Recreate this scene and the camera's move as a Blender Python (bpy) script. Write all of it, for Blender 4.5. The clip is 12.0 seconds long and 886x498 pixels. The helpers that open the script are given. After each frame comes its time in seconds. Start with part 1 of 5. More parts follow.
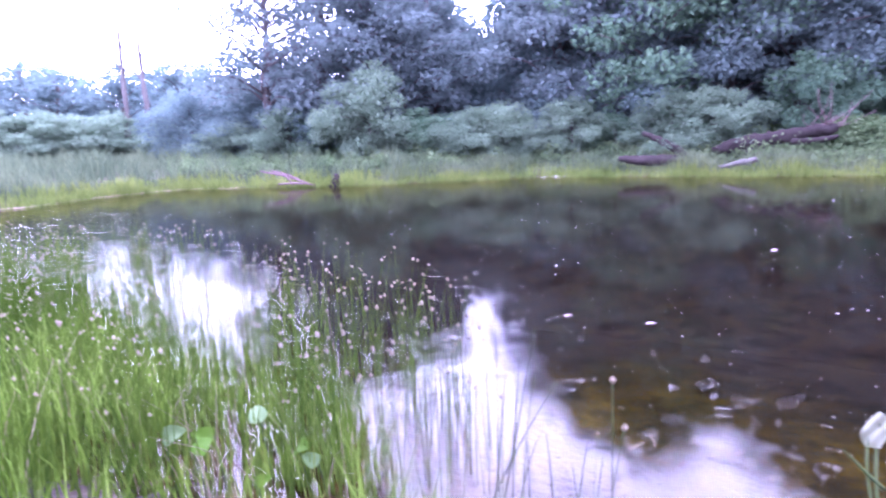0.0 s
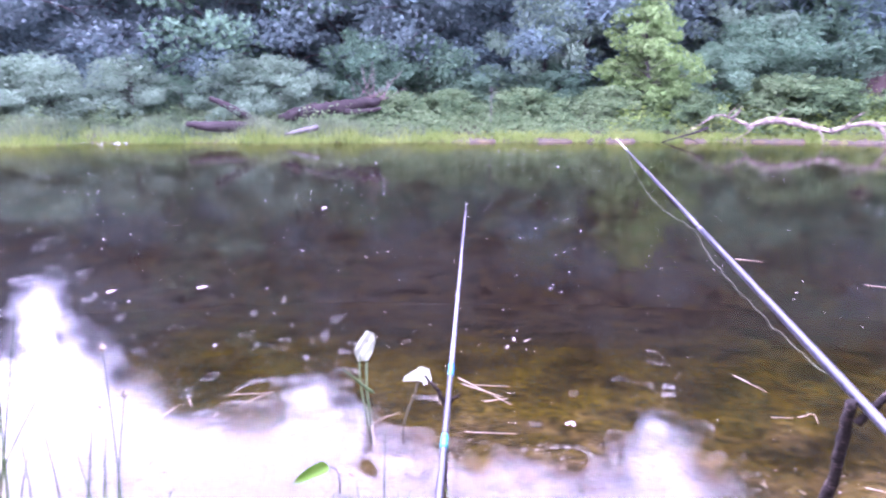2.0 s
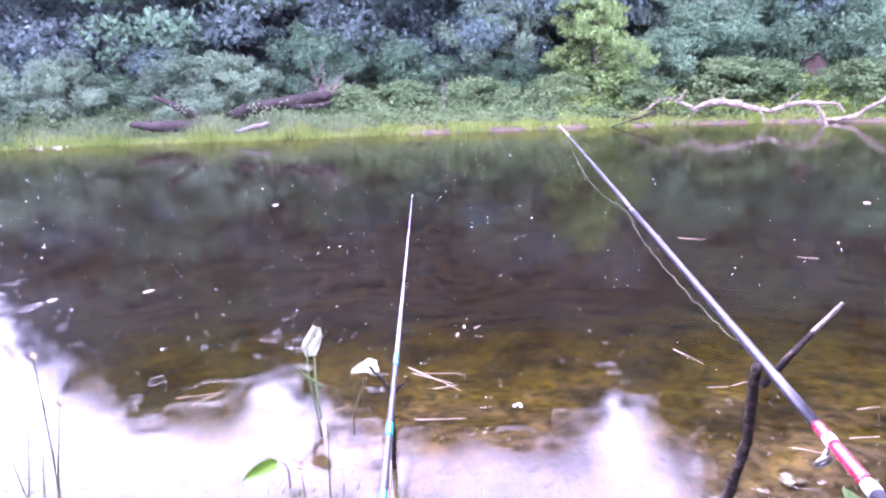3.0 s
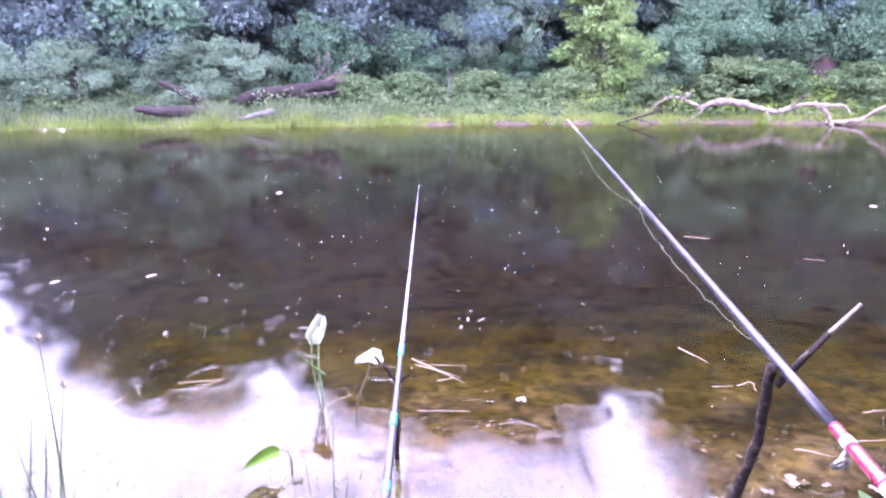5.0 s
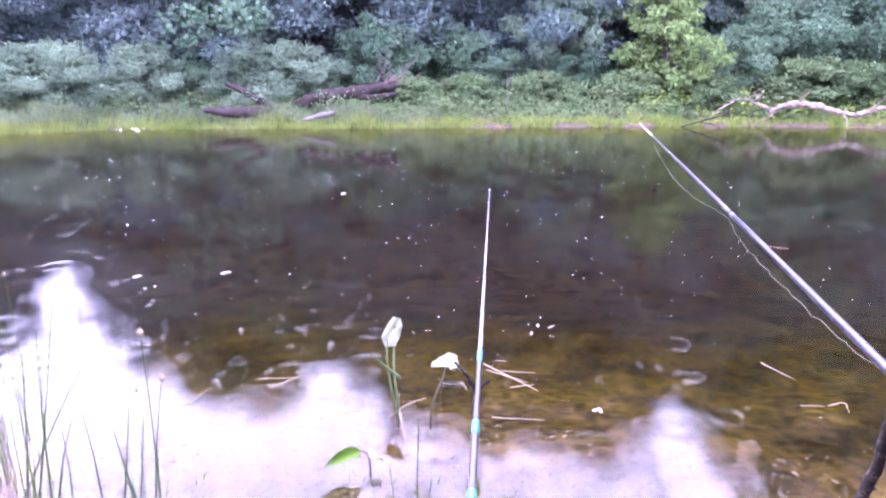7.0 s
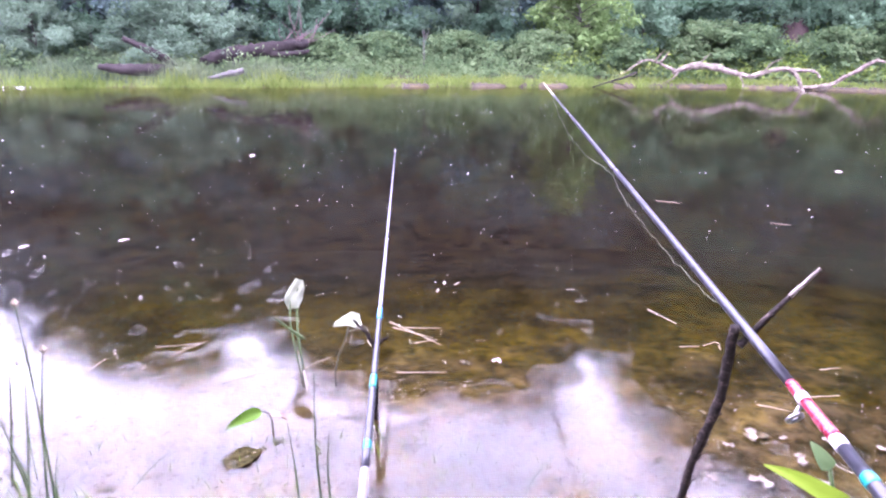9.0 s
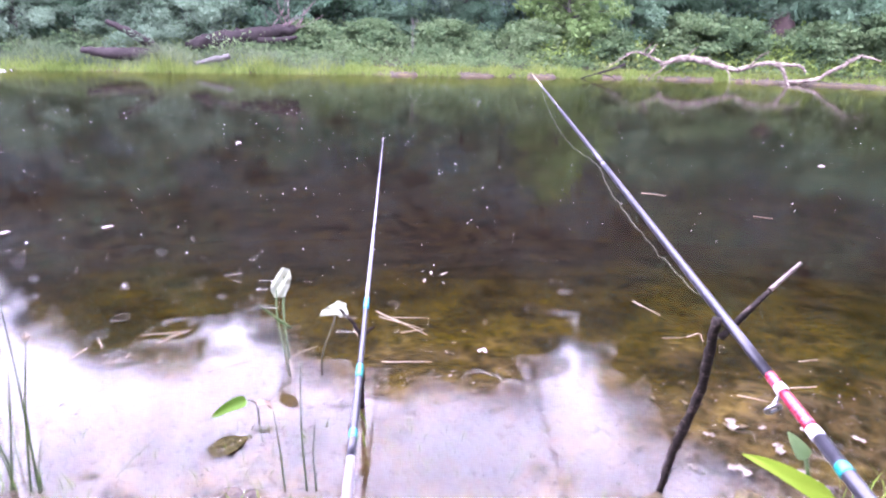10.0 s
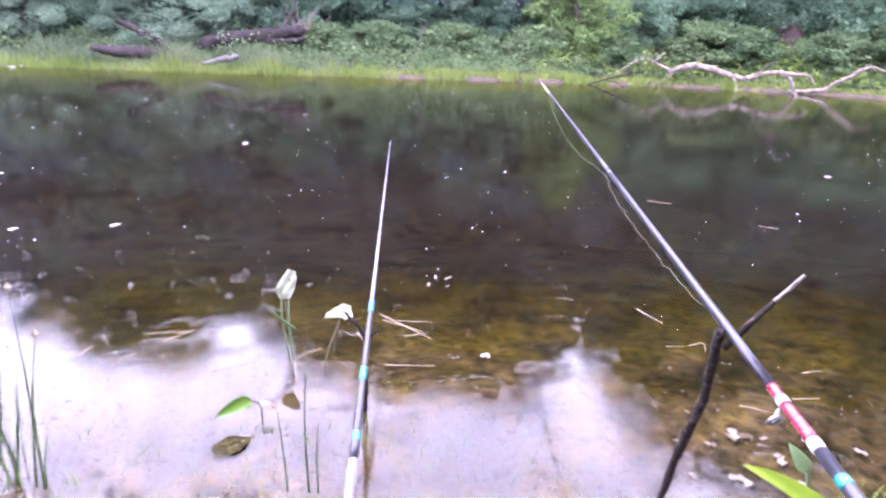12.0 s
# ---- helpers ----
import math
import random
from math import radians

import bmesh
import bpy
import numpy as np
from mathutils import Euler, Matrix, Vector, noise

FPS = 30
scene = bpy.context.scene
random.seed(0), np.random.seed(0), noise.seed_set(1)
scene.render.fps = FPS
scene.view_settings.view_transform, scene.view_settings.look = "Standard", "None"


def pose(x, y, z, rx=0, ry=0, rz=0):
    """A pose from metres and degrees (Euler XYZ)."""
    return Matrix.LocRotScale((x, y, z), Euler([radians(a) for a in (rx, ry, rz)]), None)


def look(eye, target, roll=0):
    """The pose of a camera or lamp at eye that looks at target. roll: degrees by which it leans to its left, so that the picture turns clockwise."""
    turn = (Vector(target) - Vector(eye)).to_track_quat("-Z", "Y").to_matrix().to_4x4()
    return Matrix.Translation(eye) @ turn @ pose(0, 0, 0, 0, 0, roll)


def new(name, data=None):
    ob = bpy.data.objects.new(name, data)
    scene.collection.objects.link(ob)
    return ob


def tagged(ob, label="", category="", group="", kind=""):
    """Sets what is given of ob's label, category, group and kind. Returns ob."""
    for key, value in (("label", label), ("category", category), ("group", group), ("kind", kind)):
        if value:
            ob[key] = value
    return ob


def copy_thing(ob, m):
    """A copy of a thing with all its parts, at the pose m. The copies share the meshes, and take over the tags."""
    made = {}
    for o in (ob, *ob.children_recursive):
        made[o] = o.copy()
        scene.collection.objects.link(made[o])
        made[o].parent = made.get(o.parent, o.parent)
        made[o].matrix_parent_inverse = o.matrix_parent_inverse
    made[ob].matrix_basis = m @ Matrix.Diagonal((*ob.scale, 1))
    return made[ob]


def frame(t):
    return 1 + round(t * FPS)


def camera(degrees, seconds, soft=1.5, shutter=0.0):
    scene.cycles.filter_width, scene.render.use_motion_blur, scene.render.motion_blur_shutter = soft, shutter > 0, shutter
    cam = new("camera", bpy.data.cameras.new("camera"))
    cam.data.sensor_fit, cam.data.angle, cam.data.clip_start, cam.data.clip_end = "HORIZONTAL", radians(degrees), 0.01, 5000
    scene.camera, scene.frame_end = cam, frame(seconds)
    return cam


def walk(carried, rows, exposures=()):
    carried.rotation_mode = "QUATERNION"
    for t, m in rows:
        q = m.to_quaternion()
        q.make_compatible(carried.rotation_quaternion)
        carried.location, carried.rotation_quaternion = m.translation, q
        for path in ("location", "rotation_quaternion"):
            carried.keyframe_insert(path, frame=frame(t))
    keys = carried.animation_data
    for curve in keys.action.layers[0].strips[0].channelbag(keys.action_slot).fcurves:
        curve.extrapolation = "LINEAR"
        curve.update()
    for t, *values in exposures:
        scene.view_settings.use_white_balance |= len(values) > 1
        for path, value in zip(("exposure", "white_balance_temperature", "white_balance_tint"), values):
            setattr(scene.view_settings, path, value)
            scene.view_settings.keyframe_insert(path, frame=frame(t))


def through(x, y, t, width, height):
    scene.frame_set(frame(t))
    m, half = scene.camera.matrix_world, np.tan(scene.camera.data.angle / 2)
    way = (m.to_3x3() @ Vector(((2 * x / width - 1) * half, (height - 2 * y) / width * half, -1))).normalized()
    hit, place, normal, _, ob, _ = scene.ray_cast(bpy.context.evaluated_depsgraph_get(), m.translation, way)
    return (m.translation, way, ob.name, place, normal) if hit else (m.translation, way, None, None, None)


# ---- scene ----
# ======== camera ========
cam = camera(71.6, 12.0, soft=2.2, shutter=0.5)
# seconds, eye x y z, yaw, pitch, roll
PATH_ROWS = [
    (0.0, 0.015, -0.076, 1.128, 2.08, -9.99, -2.30),
    (0.5, -0.035, -0.032, 1.114, 5.20, -9.59, -3.13),
    (1.0, 0.064, -0.080, 1.103, -10.53, -10.13, -3.00),
    (1.5, 0.184, -0.170, 1.094, -27.56, -13.20, -0.47),
    (2.0, 0.239, -0.175, 1.092, -35.58, -13.62, 0.26),
    (2.5, 0.260, -0.206, 1.098, -38.23, -14.14, -0.46),
    (3.0, 0.276, -0.236, 1.093, -39.30, -14.42, -1.48),
    (5.0, 0.266, -0.211, 1.084, -39.23, -15.08, 0.03),
    (5.5, 0.237, -0.166, 1.083, -35.88, -15.65, 0.29),
    (6.0, 0.213, -0.146, 1.079, -34.57, -15.72, 0.37),
    (6.5, 0.210, -0.141, 1.084, -34.90, -14.96, 0.63),
    (7.0, 0.204, -0.147, 1.093, -34.19, -14.95, 0.02),
    (7.5, 0.228, -0.171, 1.087, -37.63, -16.71, 0.15),
    (9.5, 0.247, -0.225, 1.099, -42.19, -18.82, 1.08),
    (10.0, 0.243, -0.224, 1.100, -43.01, -19.44, 1.71),
    (10.5, 0.243, -0.224, 1.099, -43.48, -19.75, 1.72),
    (11.0, 0.240, -0.229, 1.102, -44.35, -20.35, 2.09),
    (11.5, 0.241, -0.231, 1.110, -44.70, -20.04, 2.50),
    (12.0, 0.233, -0.227, 1.109, -42.63, -19.16, 2.63),
]
walk(cam, [(t, pose(x, y, z) @ pose(0, 0, 0, 90 + p, 0, w) @ pose(0, 0, 0, 0, 0, r)) for t, x, y, z, w, p, r in PATH_ROWS],
     exposures=[(0.0, 0.53, 5030, 62), (0.6, 0.45, 5030, 62), (1.0, 0.45, 5060, 61), (1.5, 0.8, 5080, 62), (2.5, 1.08, 5250, 59), (5.0, 1.1, 5300, 57), (6.0, 1.0, 5250, 60), (7.5, 0.93, 5340, 56), (9.5, 0.88, 5480, 47), (10.5, 0.88, 5480, 46), (12.0, 0.78, 5460, 47)])

# ======== world and sun ========
SUN_AZ, SUN_EL = radians(-35), radians(52)   # azimuth from +y towards +x
world = bpy.data.worlds.new("overcast_sky")
scene.world = world
world.use_nodes = True
wn, wl = world.node_tree.nodes, world.node_tree.links
sky = wn.new("ShaderNodeTexSky")
sky.sky_type, sky.sun_disc = "NISHITA", False
sky.sun_elevation, sky.sun_rotation = SUN_EL, SUN_AZ
sky.air_density, sky.dust_density, sky.ozone_density = 1.0, 6.0, 1.0
cloud = wn.new("ShaderNodeMixRGB")
cloud.inputs[0].default_value = 0.8
cloud.inputs[2].default_value = (66.0, 66.0, 69.5, 1)
wl.new(sky.outputs[0], cloud.inputs[1])
bg = wn["Background"]
wl.new(cloud.outputs[0], bg.inputs[0])
bg.inputs[1].default_value = 0.2

sun_data = bpy.data.lights.new("sun", "SUN")
sun_data.energy, sun_data.angle, sun_data.color = 1.35, radians(25), (1.0, 0.97, 0.92)
sun = new("sun", sun_data)
sun.matrix_world = look((0, 0, 0), (-math.sin(SUN_AZ) * math.cos(SUN_EL), -math.cos(SUN_AZ) * math.cos(SUN_EL), -math.sin(SUN_EL)))

# ======== materials ========
def nodes_of(name):
    m = bpy.data.materials.new(name)
    m.use_nodes = True
    return m, m.node_tree.nodes, m.node_tree.links, m.node_tree.nodes["Principled BSDF"]


def ramp(n, stops):
    r = n.new("ShaderNodeValToRGB")
    e = r.color_ramp.elements
    while len(e) < len(stops):
        e.new(0.5)
    for k, (p, c) in enumerate(stops):
        e[k].position, e[k].color = p, (*c, 1)
    return r


def noise_node(n, l, scale, detail=4.0, coord=None):
    t = n.new("ShaderNodeTexNoise")
    t.inputs["Scale"].default_value, t.inputs["Detail"].default_value = scale, detail
    if coord is not None:
        l.new(coord, t.inputs["Vector"])
    return t


def leaf_material(name, dark, mid, light, through=0.5, rough=0.75):
    """Leaves: a hue of its own for every leaf, broad patches over the crown, light shining through."""
    m, n, l, b = nodes_of(name)
    geo = n.new("ShaderNodeNewGeometry")
    obj = n.new("ShaderNodeTexCoord")
    info = n.new("ShaderNodeObjectInfo")
    big = noise_node(n, l, 0.9, 3, obj.outputs["Object"])
    a1 = n.new("ShaderNodeMath"); a1.operation = "MULTIPLY_ADD"
    a1.inputs[1].default_value = 0.34
    l.new(geo.outputs["Random Per Island"], a1.inputs[0]); l.new(big.outputs["Fac"], a1.inputs[2])
    a2 = n.new("ShaderNodeMath"); a2.operation = "MULTIPLY_ADD"
    a2.inputs[1].default_value = 0.2
    l.new(info.outputs["Random"], a2.inputs[0]); l.new(a1.outputs[0], a2.inputs[2])
    r = ramp(n, [(0.42, dark), (0.72, mid), (1.0, light)])
    l.new(a2.outputs[0], r.inputs[0])
    l.new(r.outputs[0], b.inputs["Base Color"])
    b.inputs["Roughness"].default_value = rough
    b.inputs["Specular IOR Level"].default_value = 0.1
    tr = n.new("ShaderNodeBsdfTranslucent")
    l.new(r.outputs[0], tr.inputs[0])
    mix = n.new("ShaderNodeMixShader"); mix.inputs[0].default_value = through
    l.new(b.outputs[0], mix.inputs[1]); l.new(tr.outputs[0], mix.inputs[2])
    l.new(mix.outputs[0], n["Material Output"].inputs[0])
    return m


def rough_material(name, stops, scale=6.0, fine=40.0, rough=0.85, bump=0.3, spec=0.3, stretch=(1, 1, 1), dist=0.02):
    """Bark, wood, soil: two scales of noise in colour, and relief."""
    m, n, l, b = nodes_of(name)
    tc = n.new("ShaderNodeTexCoord")
    mp = n.new("ShaderNodeMapping"); mp.inputs["Scale"].default_value = stretch
    l.new(tc.outputs["Object"], mp.inputs[0])
    n1, n2 = noise_node(n, l, scale, 5, mp.outputs[0]), noise_node(n, l, fine, 4, mp.outputs[0])
    mx = n.new("ShaderNodeMixRGB"); mx.inputs[0].default_value = 0.4
    l.new(n1.outputs["Fac"], mx.inputs[1]); l.new(n2.outputs["Fac"], mx.inputs[2])
    r = ramp(n, stops)
    l.new(mx.outputs[0], r.inputs[0]); l.new(r.outputs[0], b.inputs["Base Color"])
    b.inputs["Roughness"].default_value, b.inputs["Specular IOR Level"].default_value = rough, spec
    bp = n.new("ShaderNodeBump"); bp.inputs["Strength"].default_value, bp.inputs["Distance"].default_value = bump, dist
    l.new(mx.outputs[0], bp.inputs["Height"]); l.new(bp.outputs[0], b.inputs["Normal"])
    return m


def gloss_material(name, colour, rough=0.25, metal=0.0, speck=0.12):
    """Painted or lacquered surfaces with slight wear."""
    m, n, l, b = nodes_of(name)
    tc = n.new("ShaderNodeTexCoord")
    t = noise_node(n, l, 60, 4, tc.outputs["Object"])
    r = ramp(n, [(0.35, tuple(c * (1 - speck) for c in colour)), (0.7, colour)])
    l.new(t.outputs["Fac"], r.inputs[0]); l.new(r.outputs[0], b.inputs["Base Color"])
    rr = n.new("ShaderNodeMapRange")
    rr.inputs["To Min"].default_value, rr.inputs["To Max"].default_value = rough * 0.7, rough * 1.5
    l.new(t.outputs["Fac"], rr.inputs[0]); l.new(rr.outputs[0], b.inputs["Roughness"])
    b.inputs["Metallic"].default_value = metal
    return m


# haze over the woods is put into these three bluish, paled leaf colours
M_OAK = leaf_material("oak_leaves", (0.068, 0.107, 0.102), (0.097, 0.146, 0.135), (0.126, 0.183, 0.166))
M_CROWN = leaf_material("haze_blue_crown_leaves", (0.074, 0.106, 0.098), (0.107, 0.150, 0.135), (0.143, 0.194, 0.171))
M_HAZY = leaf_material("haze_pale_crown_leaves", (0.081, 0.113, 0.105), (0.113, 0.152, 0.142), (0.146, 0.190, 0.172))
M_MAPLE = leaf_material("maple_leaves", (0.055, 0.102, 0.064), (0.094, 0.161, 0.094), (0.140, 0.218, 0.127))
M_YOUNG = leaf_material("young_ash_leaves", (0.105, 0.168, 0.053), (0.165, 0.245, 0.083), (0.226, 0.306, 0.117))
M_WILLOW = leaf_material("grey_willow_leaves", (0.077, 0.120, 0.076), (0.120, 0.178, 0.111), (0.163, 0.230, 0.148))
M_HERB = leaf_material("nettle_leaves", (0.048, 0.085, 0.037), (0.092, 0.143, 0.061), (0.147, 0.201, 0.090))
M_GRASS = leaf_material("bank_grass", (0.072, 0.112, 0.025), (0.123, 0.168, 0.035), (0.178, 0.213, 0.056), 0.3)
M_BRAMBLE = leaf_material("bramble_leaves", (0.084, 0.140, 0.028), (0.157, 0.224, 0.045), (0.235, 0.303, 0.076), 0.35)
M_SEDGE = leaf_material("bank_sedge", (0.037, 0.058, 0.031), (0.068, 0.098, 0.050), (0.116, 0.145, 0.076), 0.3)
M_RUSH = leaf_material("spike_rush", (0.057, 0.112, 0.016), (0.110, 0.188, 0.025), (0.195, 0.273, 0.049), 0.3)
M_FRESH = leaf_material("fresh_grass", (0.081, 0.155, 0.018), (0.144, 0.239, 0.027), (0.225, 0.334, 0.059), 0.3)
M_BROAD = leaf_material("broad_water_leaf", (0.06, 0.14, 0.012), (0.1, 0.21, 0.018), (0.16, 0.28, 0.03), 0.4, 0.45)
M_OLIVE = leaf_material("dull_green_leaf", (0.045, 0.095, 0.008), (0.07, 0.14, 0.012), (0.1, 0.18, 0.02), 0.3, 0.5)
M_LIME = leaf_material("yellow_green_leaf", (0.1, 0.17, 0.01), (0.16, 0.24, 0.016), (0.22, 0.3, 0.03), 0.35, 0.45)
M_SAGE = leaf_material("sage_leaf_underside", (0.13, 0.22, 0.08), (0.18, 0.28, 0.11), (0.23, 0.33, 0.15), 0.3, 0.5)
M_PALE = leaf_material("whitish_green_leaf", (0.300, 0.325, 0.215), (0.380, 0.405, 0.280), (0.450, 0.475, 0.340), 0.25, 0.45)
M_HEAD = rough_material("rush_seed_head", [(0.3, (0.24, 0.19, 0.12)), (0.7, (0.5, 0.43, 0.32))], 30, 120, 0.9, 0.4)
M_STEM = rough_material("green_stem", [(0.3, (0.035, 0.065, 0.015)), (0.7, (0.075, 0.12, 0.03))], 20, 90, 0.6, 0.2)
M_DSTEM = rough_material("brown_stem", [(0.3, (0.05, 0.05, 0.025)), (0.7, (0.12, 0.1, 0.05))], 20, 90, 0.7, 0.3)
M_BARK = rough_material("forest_bark", [(0.3, (0.035, 0.03, 0.028)), (0.7, (0.1, 0.085, 0.075))], 5, 30, 0.9, 0.8, 0.2, (1, 1, 0.25), 0.04)
M_SNAG = rough_material("grey_dead_wood", [(0.3, (0.045, 0.042, 0.038)), (0.7, (0.1, 0.092, 0.08))], 5, 30, 0.9, 0.6, 0.2, (1, 1, 0.2), 0.03)
M_DARKLOG = rough_material("wet_rotten_log", [(0.3, (0.009, 0.007, 0.0065)), (0.7, (0.03, 0.023, 0.021))], 6, 35, 0.85, 0.9, 0.15, (1, 1, 1), 0.04)
M_PALELOG = rough_material("bleached_log", [(0.3, (0.03, 0.025, 0.018)), (0.5, (0.12, 0.098, 0.073)), (0.66, (0.24, 0.2, 0.155))], 9, 60, 0.8, 1.0, 0.25, (1, 1, 1), 0.05)
M_STICK = rough_material("wet_stick_bark", [(0.38, (0.01, 0.008, 0.007)), (0.56, (0.026, 0.02, 0.017)), (0.64, (0.085, 0.066, 0.056))], 45, 170, 0.8, 1.0, 0.07, (1, 1, 1), 0.006)
M_REDWOOD = rough_material("reddish_dead_wood", [(0.3, (0.06, 0.038, 0.038)), (0.7, (0.15, 0.1, 0.098))], 9, 50, 0.85, 0.6)
M_EARTH = rough_material("bare_red_earth", [(0.3, (0.022, 0.014, 0.012)), (0.7, (0.065, 0.042, 0.036))], 5, 25, 0.95, 0.8)
M_CUT = rough_material("weathered_stick_tip", [(0.3, (0.08, 0.062, 0.05)), (0.7, (0.26, 0.21, 0.18))], 25, 110, 0.7, 0.5)
M_STRAW = rough_material("dead_reed_straw", [(0.3, (0.22, 0.17, 0.1)), (0.7, (0.45, 0.37, 0.26))], 20, 90, 0.7, 0.3)
M_CHAFF = rough_material("wet_chaff", [(0.35, (0.06, 0.048, 0.032)), (0.65, (0.22, 0.185, 0.135))], 30, 90, 0.7, 0.3)
M_PETAL = rough_material("floating_petal", [(0.3, (0.27, 0.22, 0.21)), (0.7, (0.42, 0.34, 0.34))], 30, 90, 0.6, 0.2)
M_WHITEFLAKE = rough_material("white_flakes", [(0.3, (0.7, 0.68, 0.66)), (0.7, (0.85, 0.83, 0.82))], 30, 90, 0.8, 0.2)
M_DEADLEAF = rough_material("dead_leaf", [(0.3, (0.16, 0.1, 0.06)), (0.7, (0.36, 0.26, 0.18))], 20, 80, 0.7, 0.4)
M_BROWNLEAF = rough_material("rotten_leaf", [(0.35, (0.012, 0.011, 0.004)), (0.65, (0.055, 0.046, 0.016))], 60, 160, 0.95, 0.6, 0.05)
M_MUDCLOD = rough_material("mud_clod", [(0.3, (0.05, 0.038, 0.025)), (0.7, (0.13, 0.1, 0.07))], 14, 60, 0.6, 0.8)
M_ROD = gloss_material("graphite_lacquer", (0.02, 0.019, 0.027), 0.36, 0.0, 0.6)
# pale joint ring; on rod one it paints the sky's highlight on dark graphite
M_RODPALE = gloss_material("pale_lacquer_and_glint", (0.17, 0.165, 0.19), 0.3, 0.0, 0.4)
M_WHITE = gloss_material("white_paint", (0.45, 0.43, 0.44), 0.3)
M_RED = gloss_material("red_lacquer", (0.2, 0.014, 0.03), 0.25)
M_CYAN = gloss_material("turquoise_band", (0.0, 0.17, 0.155), 0.3)
M_BLUE = gloss_material("blue_band", (0.01, 0.16, 0.3), 0.3)
M_STEEL = gloss_material("guide_steel", (0.35, 0.35, 0.36), 0.3, 1.0)
M_DARK = gloss_material("dark_ring_insert", (0.02, 0.02, 0.022), 0.4)
M_CORK = rough_material("grey_foam_grip", [(0.3, (0.11, 0.1, 0.102)), (0.7, (0.19, 0.175, 0.178))], 40, 150, 0.8, 0.3)
M_LINE = gloss_material("nylon_line", (0.14, 0.16, 0.09), 0.3)


def ground_material():
    """One sheet: silty bed, its colour darkened with depth for light lost in the water, wet mud at the edge, soil with
    green growth above it.
    """
    m, n, l, b = nodes_of("bank_and_bed")
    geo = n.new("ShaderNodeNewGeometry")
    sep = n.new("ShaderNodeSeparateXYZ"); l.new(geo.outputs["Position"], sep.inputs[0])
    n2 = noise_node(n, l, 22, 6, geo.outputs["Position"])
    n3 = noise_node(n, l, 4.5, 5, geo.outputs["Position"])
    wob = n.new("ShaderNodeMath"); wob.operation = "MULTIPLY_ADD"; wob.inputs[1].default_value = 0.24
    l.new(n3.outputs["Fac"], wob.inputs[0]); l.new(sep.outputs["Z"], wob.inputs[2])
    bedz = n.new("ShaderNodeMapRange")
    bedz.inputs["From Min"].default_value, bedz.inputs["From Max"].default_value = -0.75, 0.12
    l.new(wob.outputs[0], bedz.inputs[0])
    # depth stops paint the water's light loss and its purplish murk onto the bed
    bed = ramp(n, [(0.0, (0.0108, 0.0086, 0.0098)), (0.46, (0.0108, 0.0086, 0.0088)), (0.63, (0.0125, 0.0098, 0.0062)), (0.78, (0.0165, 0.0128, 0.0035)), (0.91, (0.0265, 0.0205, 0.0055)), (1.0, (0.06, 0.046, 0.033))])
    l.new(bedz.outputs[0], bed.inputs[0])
    n4 = noise_node(n, l, 4.2, 8, geo.outputs["Position"])
    alg = ramp(n, [(0.36, (0.55, 0.57, 0.46)), (0.5, (1.0, 1.0, 0.8)), (0.64, (1.45, 1.5, 0.8))]); l.new(n4.outputs["Fac"], alg.inputs[0])
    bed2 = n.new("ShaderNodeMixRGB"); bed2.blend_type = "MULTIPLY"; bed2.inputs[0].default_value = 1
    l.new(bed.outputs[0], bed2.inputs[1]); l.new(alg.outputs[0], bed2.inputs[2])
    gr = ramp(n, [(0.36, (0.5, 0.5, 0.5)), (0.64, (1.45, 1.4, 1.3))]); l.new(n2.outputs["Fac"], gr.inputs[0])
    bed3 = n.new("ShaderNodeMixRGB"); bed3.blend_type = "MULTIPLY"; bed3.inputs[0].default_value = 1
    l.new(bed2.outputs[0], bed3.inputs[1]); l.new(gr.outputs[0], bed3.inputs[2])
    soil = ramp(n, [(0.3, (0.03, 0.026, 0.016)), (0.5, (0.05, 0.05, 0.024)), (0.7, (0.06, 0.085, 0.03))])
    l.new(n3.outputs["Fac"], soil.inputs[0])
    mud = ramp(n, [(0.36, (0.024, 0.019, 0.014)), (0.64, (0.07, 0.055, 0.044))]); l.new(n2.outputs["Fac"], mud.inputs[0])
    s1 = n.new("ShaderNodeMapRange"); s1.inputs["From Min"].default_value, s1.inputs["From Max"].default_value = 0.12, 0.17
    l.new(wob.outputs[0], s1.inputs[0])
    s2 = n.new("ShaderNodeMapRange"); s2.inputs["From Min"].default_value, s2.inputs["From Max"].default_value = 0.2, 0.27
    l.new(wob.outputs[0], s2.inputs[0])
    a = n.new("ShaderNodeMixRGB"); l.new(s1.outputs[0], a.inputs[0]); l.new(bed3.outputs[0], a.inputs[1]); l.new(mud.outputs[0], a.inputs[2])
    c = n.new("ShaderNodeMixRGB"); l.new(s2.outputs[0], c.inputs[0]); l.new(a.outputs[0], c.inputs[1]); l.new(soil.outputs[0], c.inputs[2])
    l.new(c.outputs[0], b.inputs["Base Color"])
    wet = ramp(n, [(0.0, (0.95, 0.95, 0.95)), (0.48, (0.95, 0.95, 0.95)), (0.5, (0.6, 0.6, 0.6)), (0.6, (0.85, 0.85, 0.85))])
    wetz = n.new("ShaderNodeMapRange"); wetz.inputs["From Min"].default_value, wetz.inputs["From Max"].default_value = -0.5, 0.5
    l.new(sep.outputs["Z"], wetz.inputs[0]); l.new(wetz.outputs[0], wet.inputs[0]); l.new(wet.outputs[0], b.inputs["Roughness"])
    # soil under water has no air film, so it has no sheen of its own
    sheen = n.new("ShaderNodeMapRange")
    sheen.inputs["From Min"].default_value, sheen.inputs["From Max"].default_value = -0.004, 0.004
    sheen.inputs["To Max"].default_value = 0.18
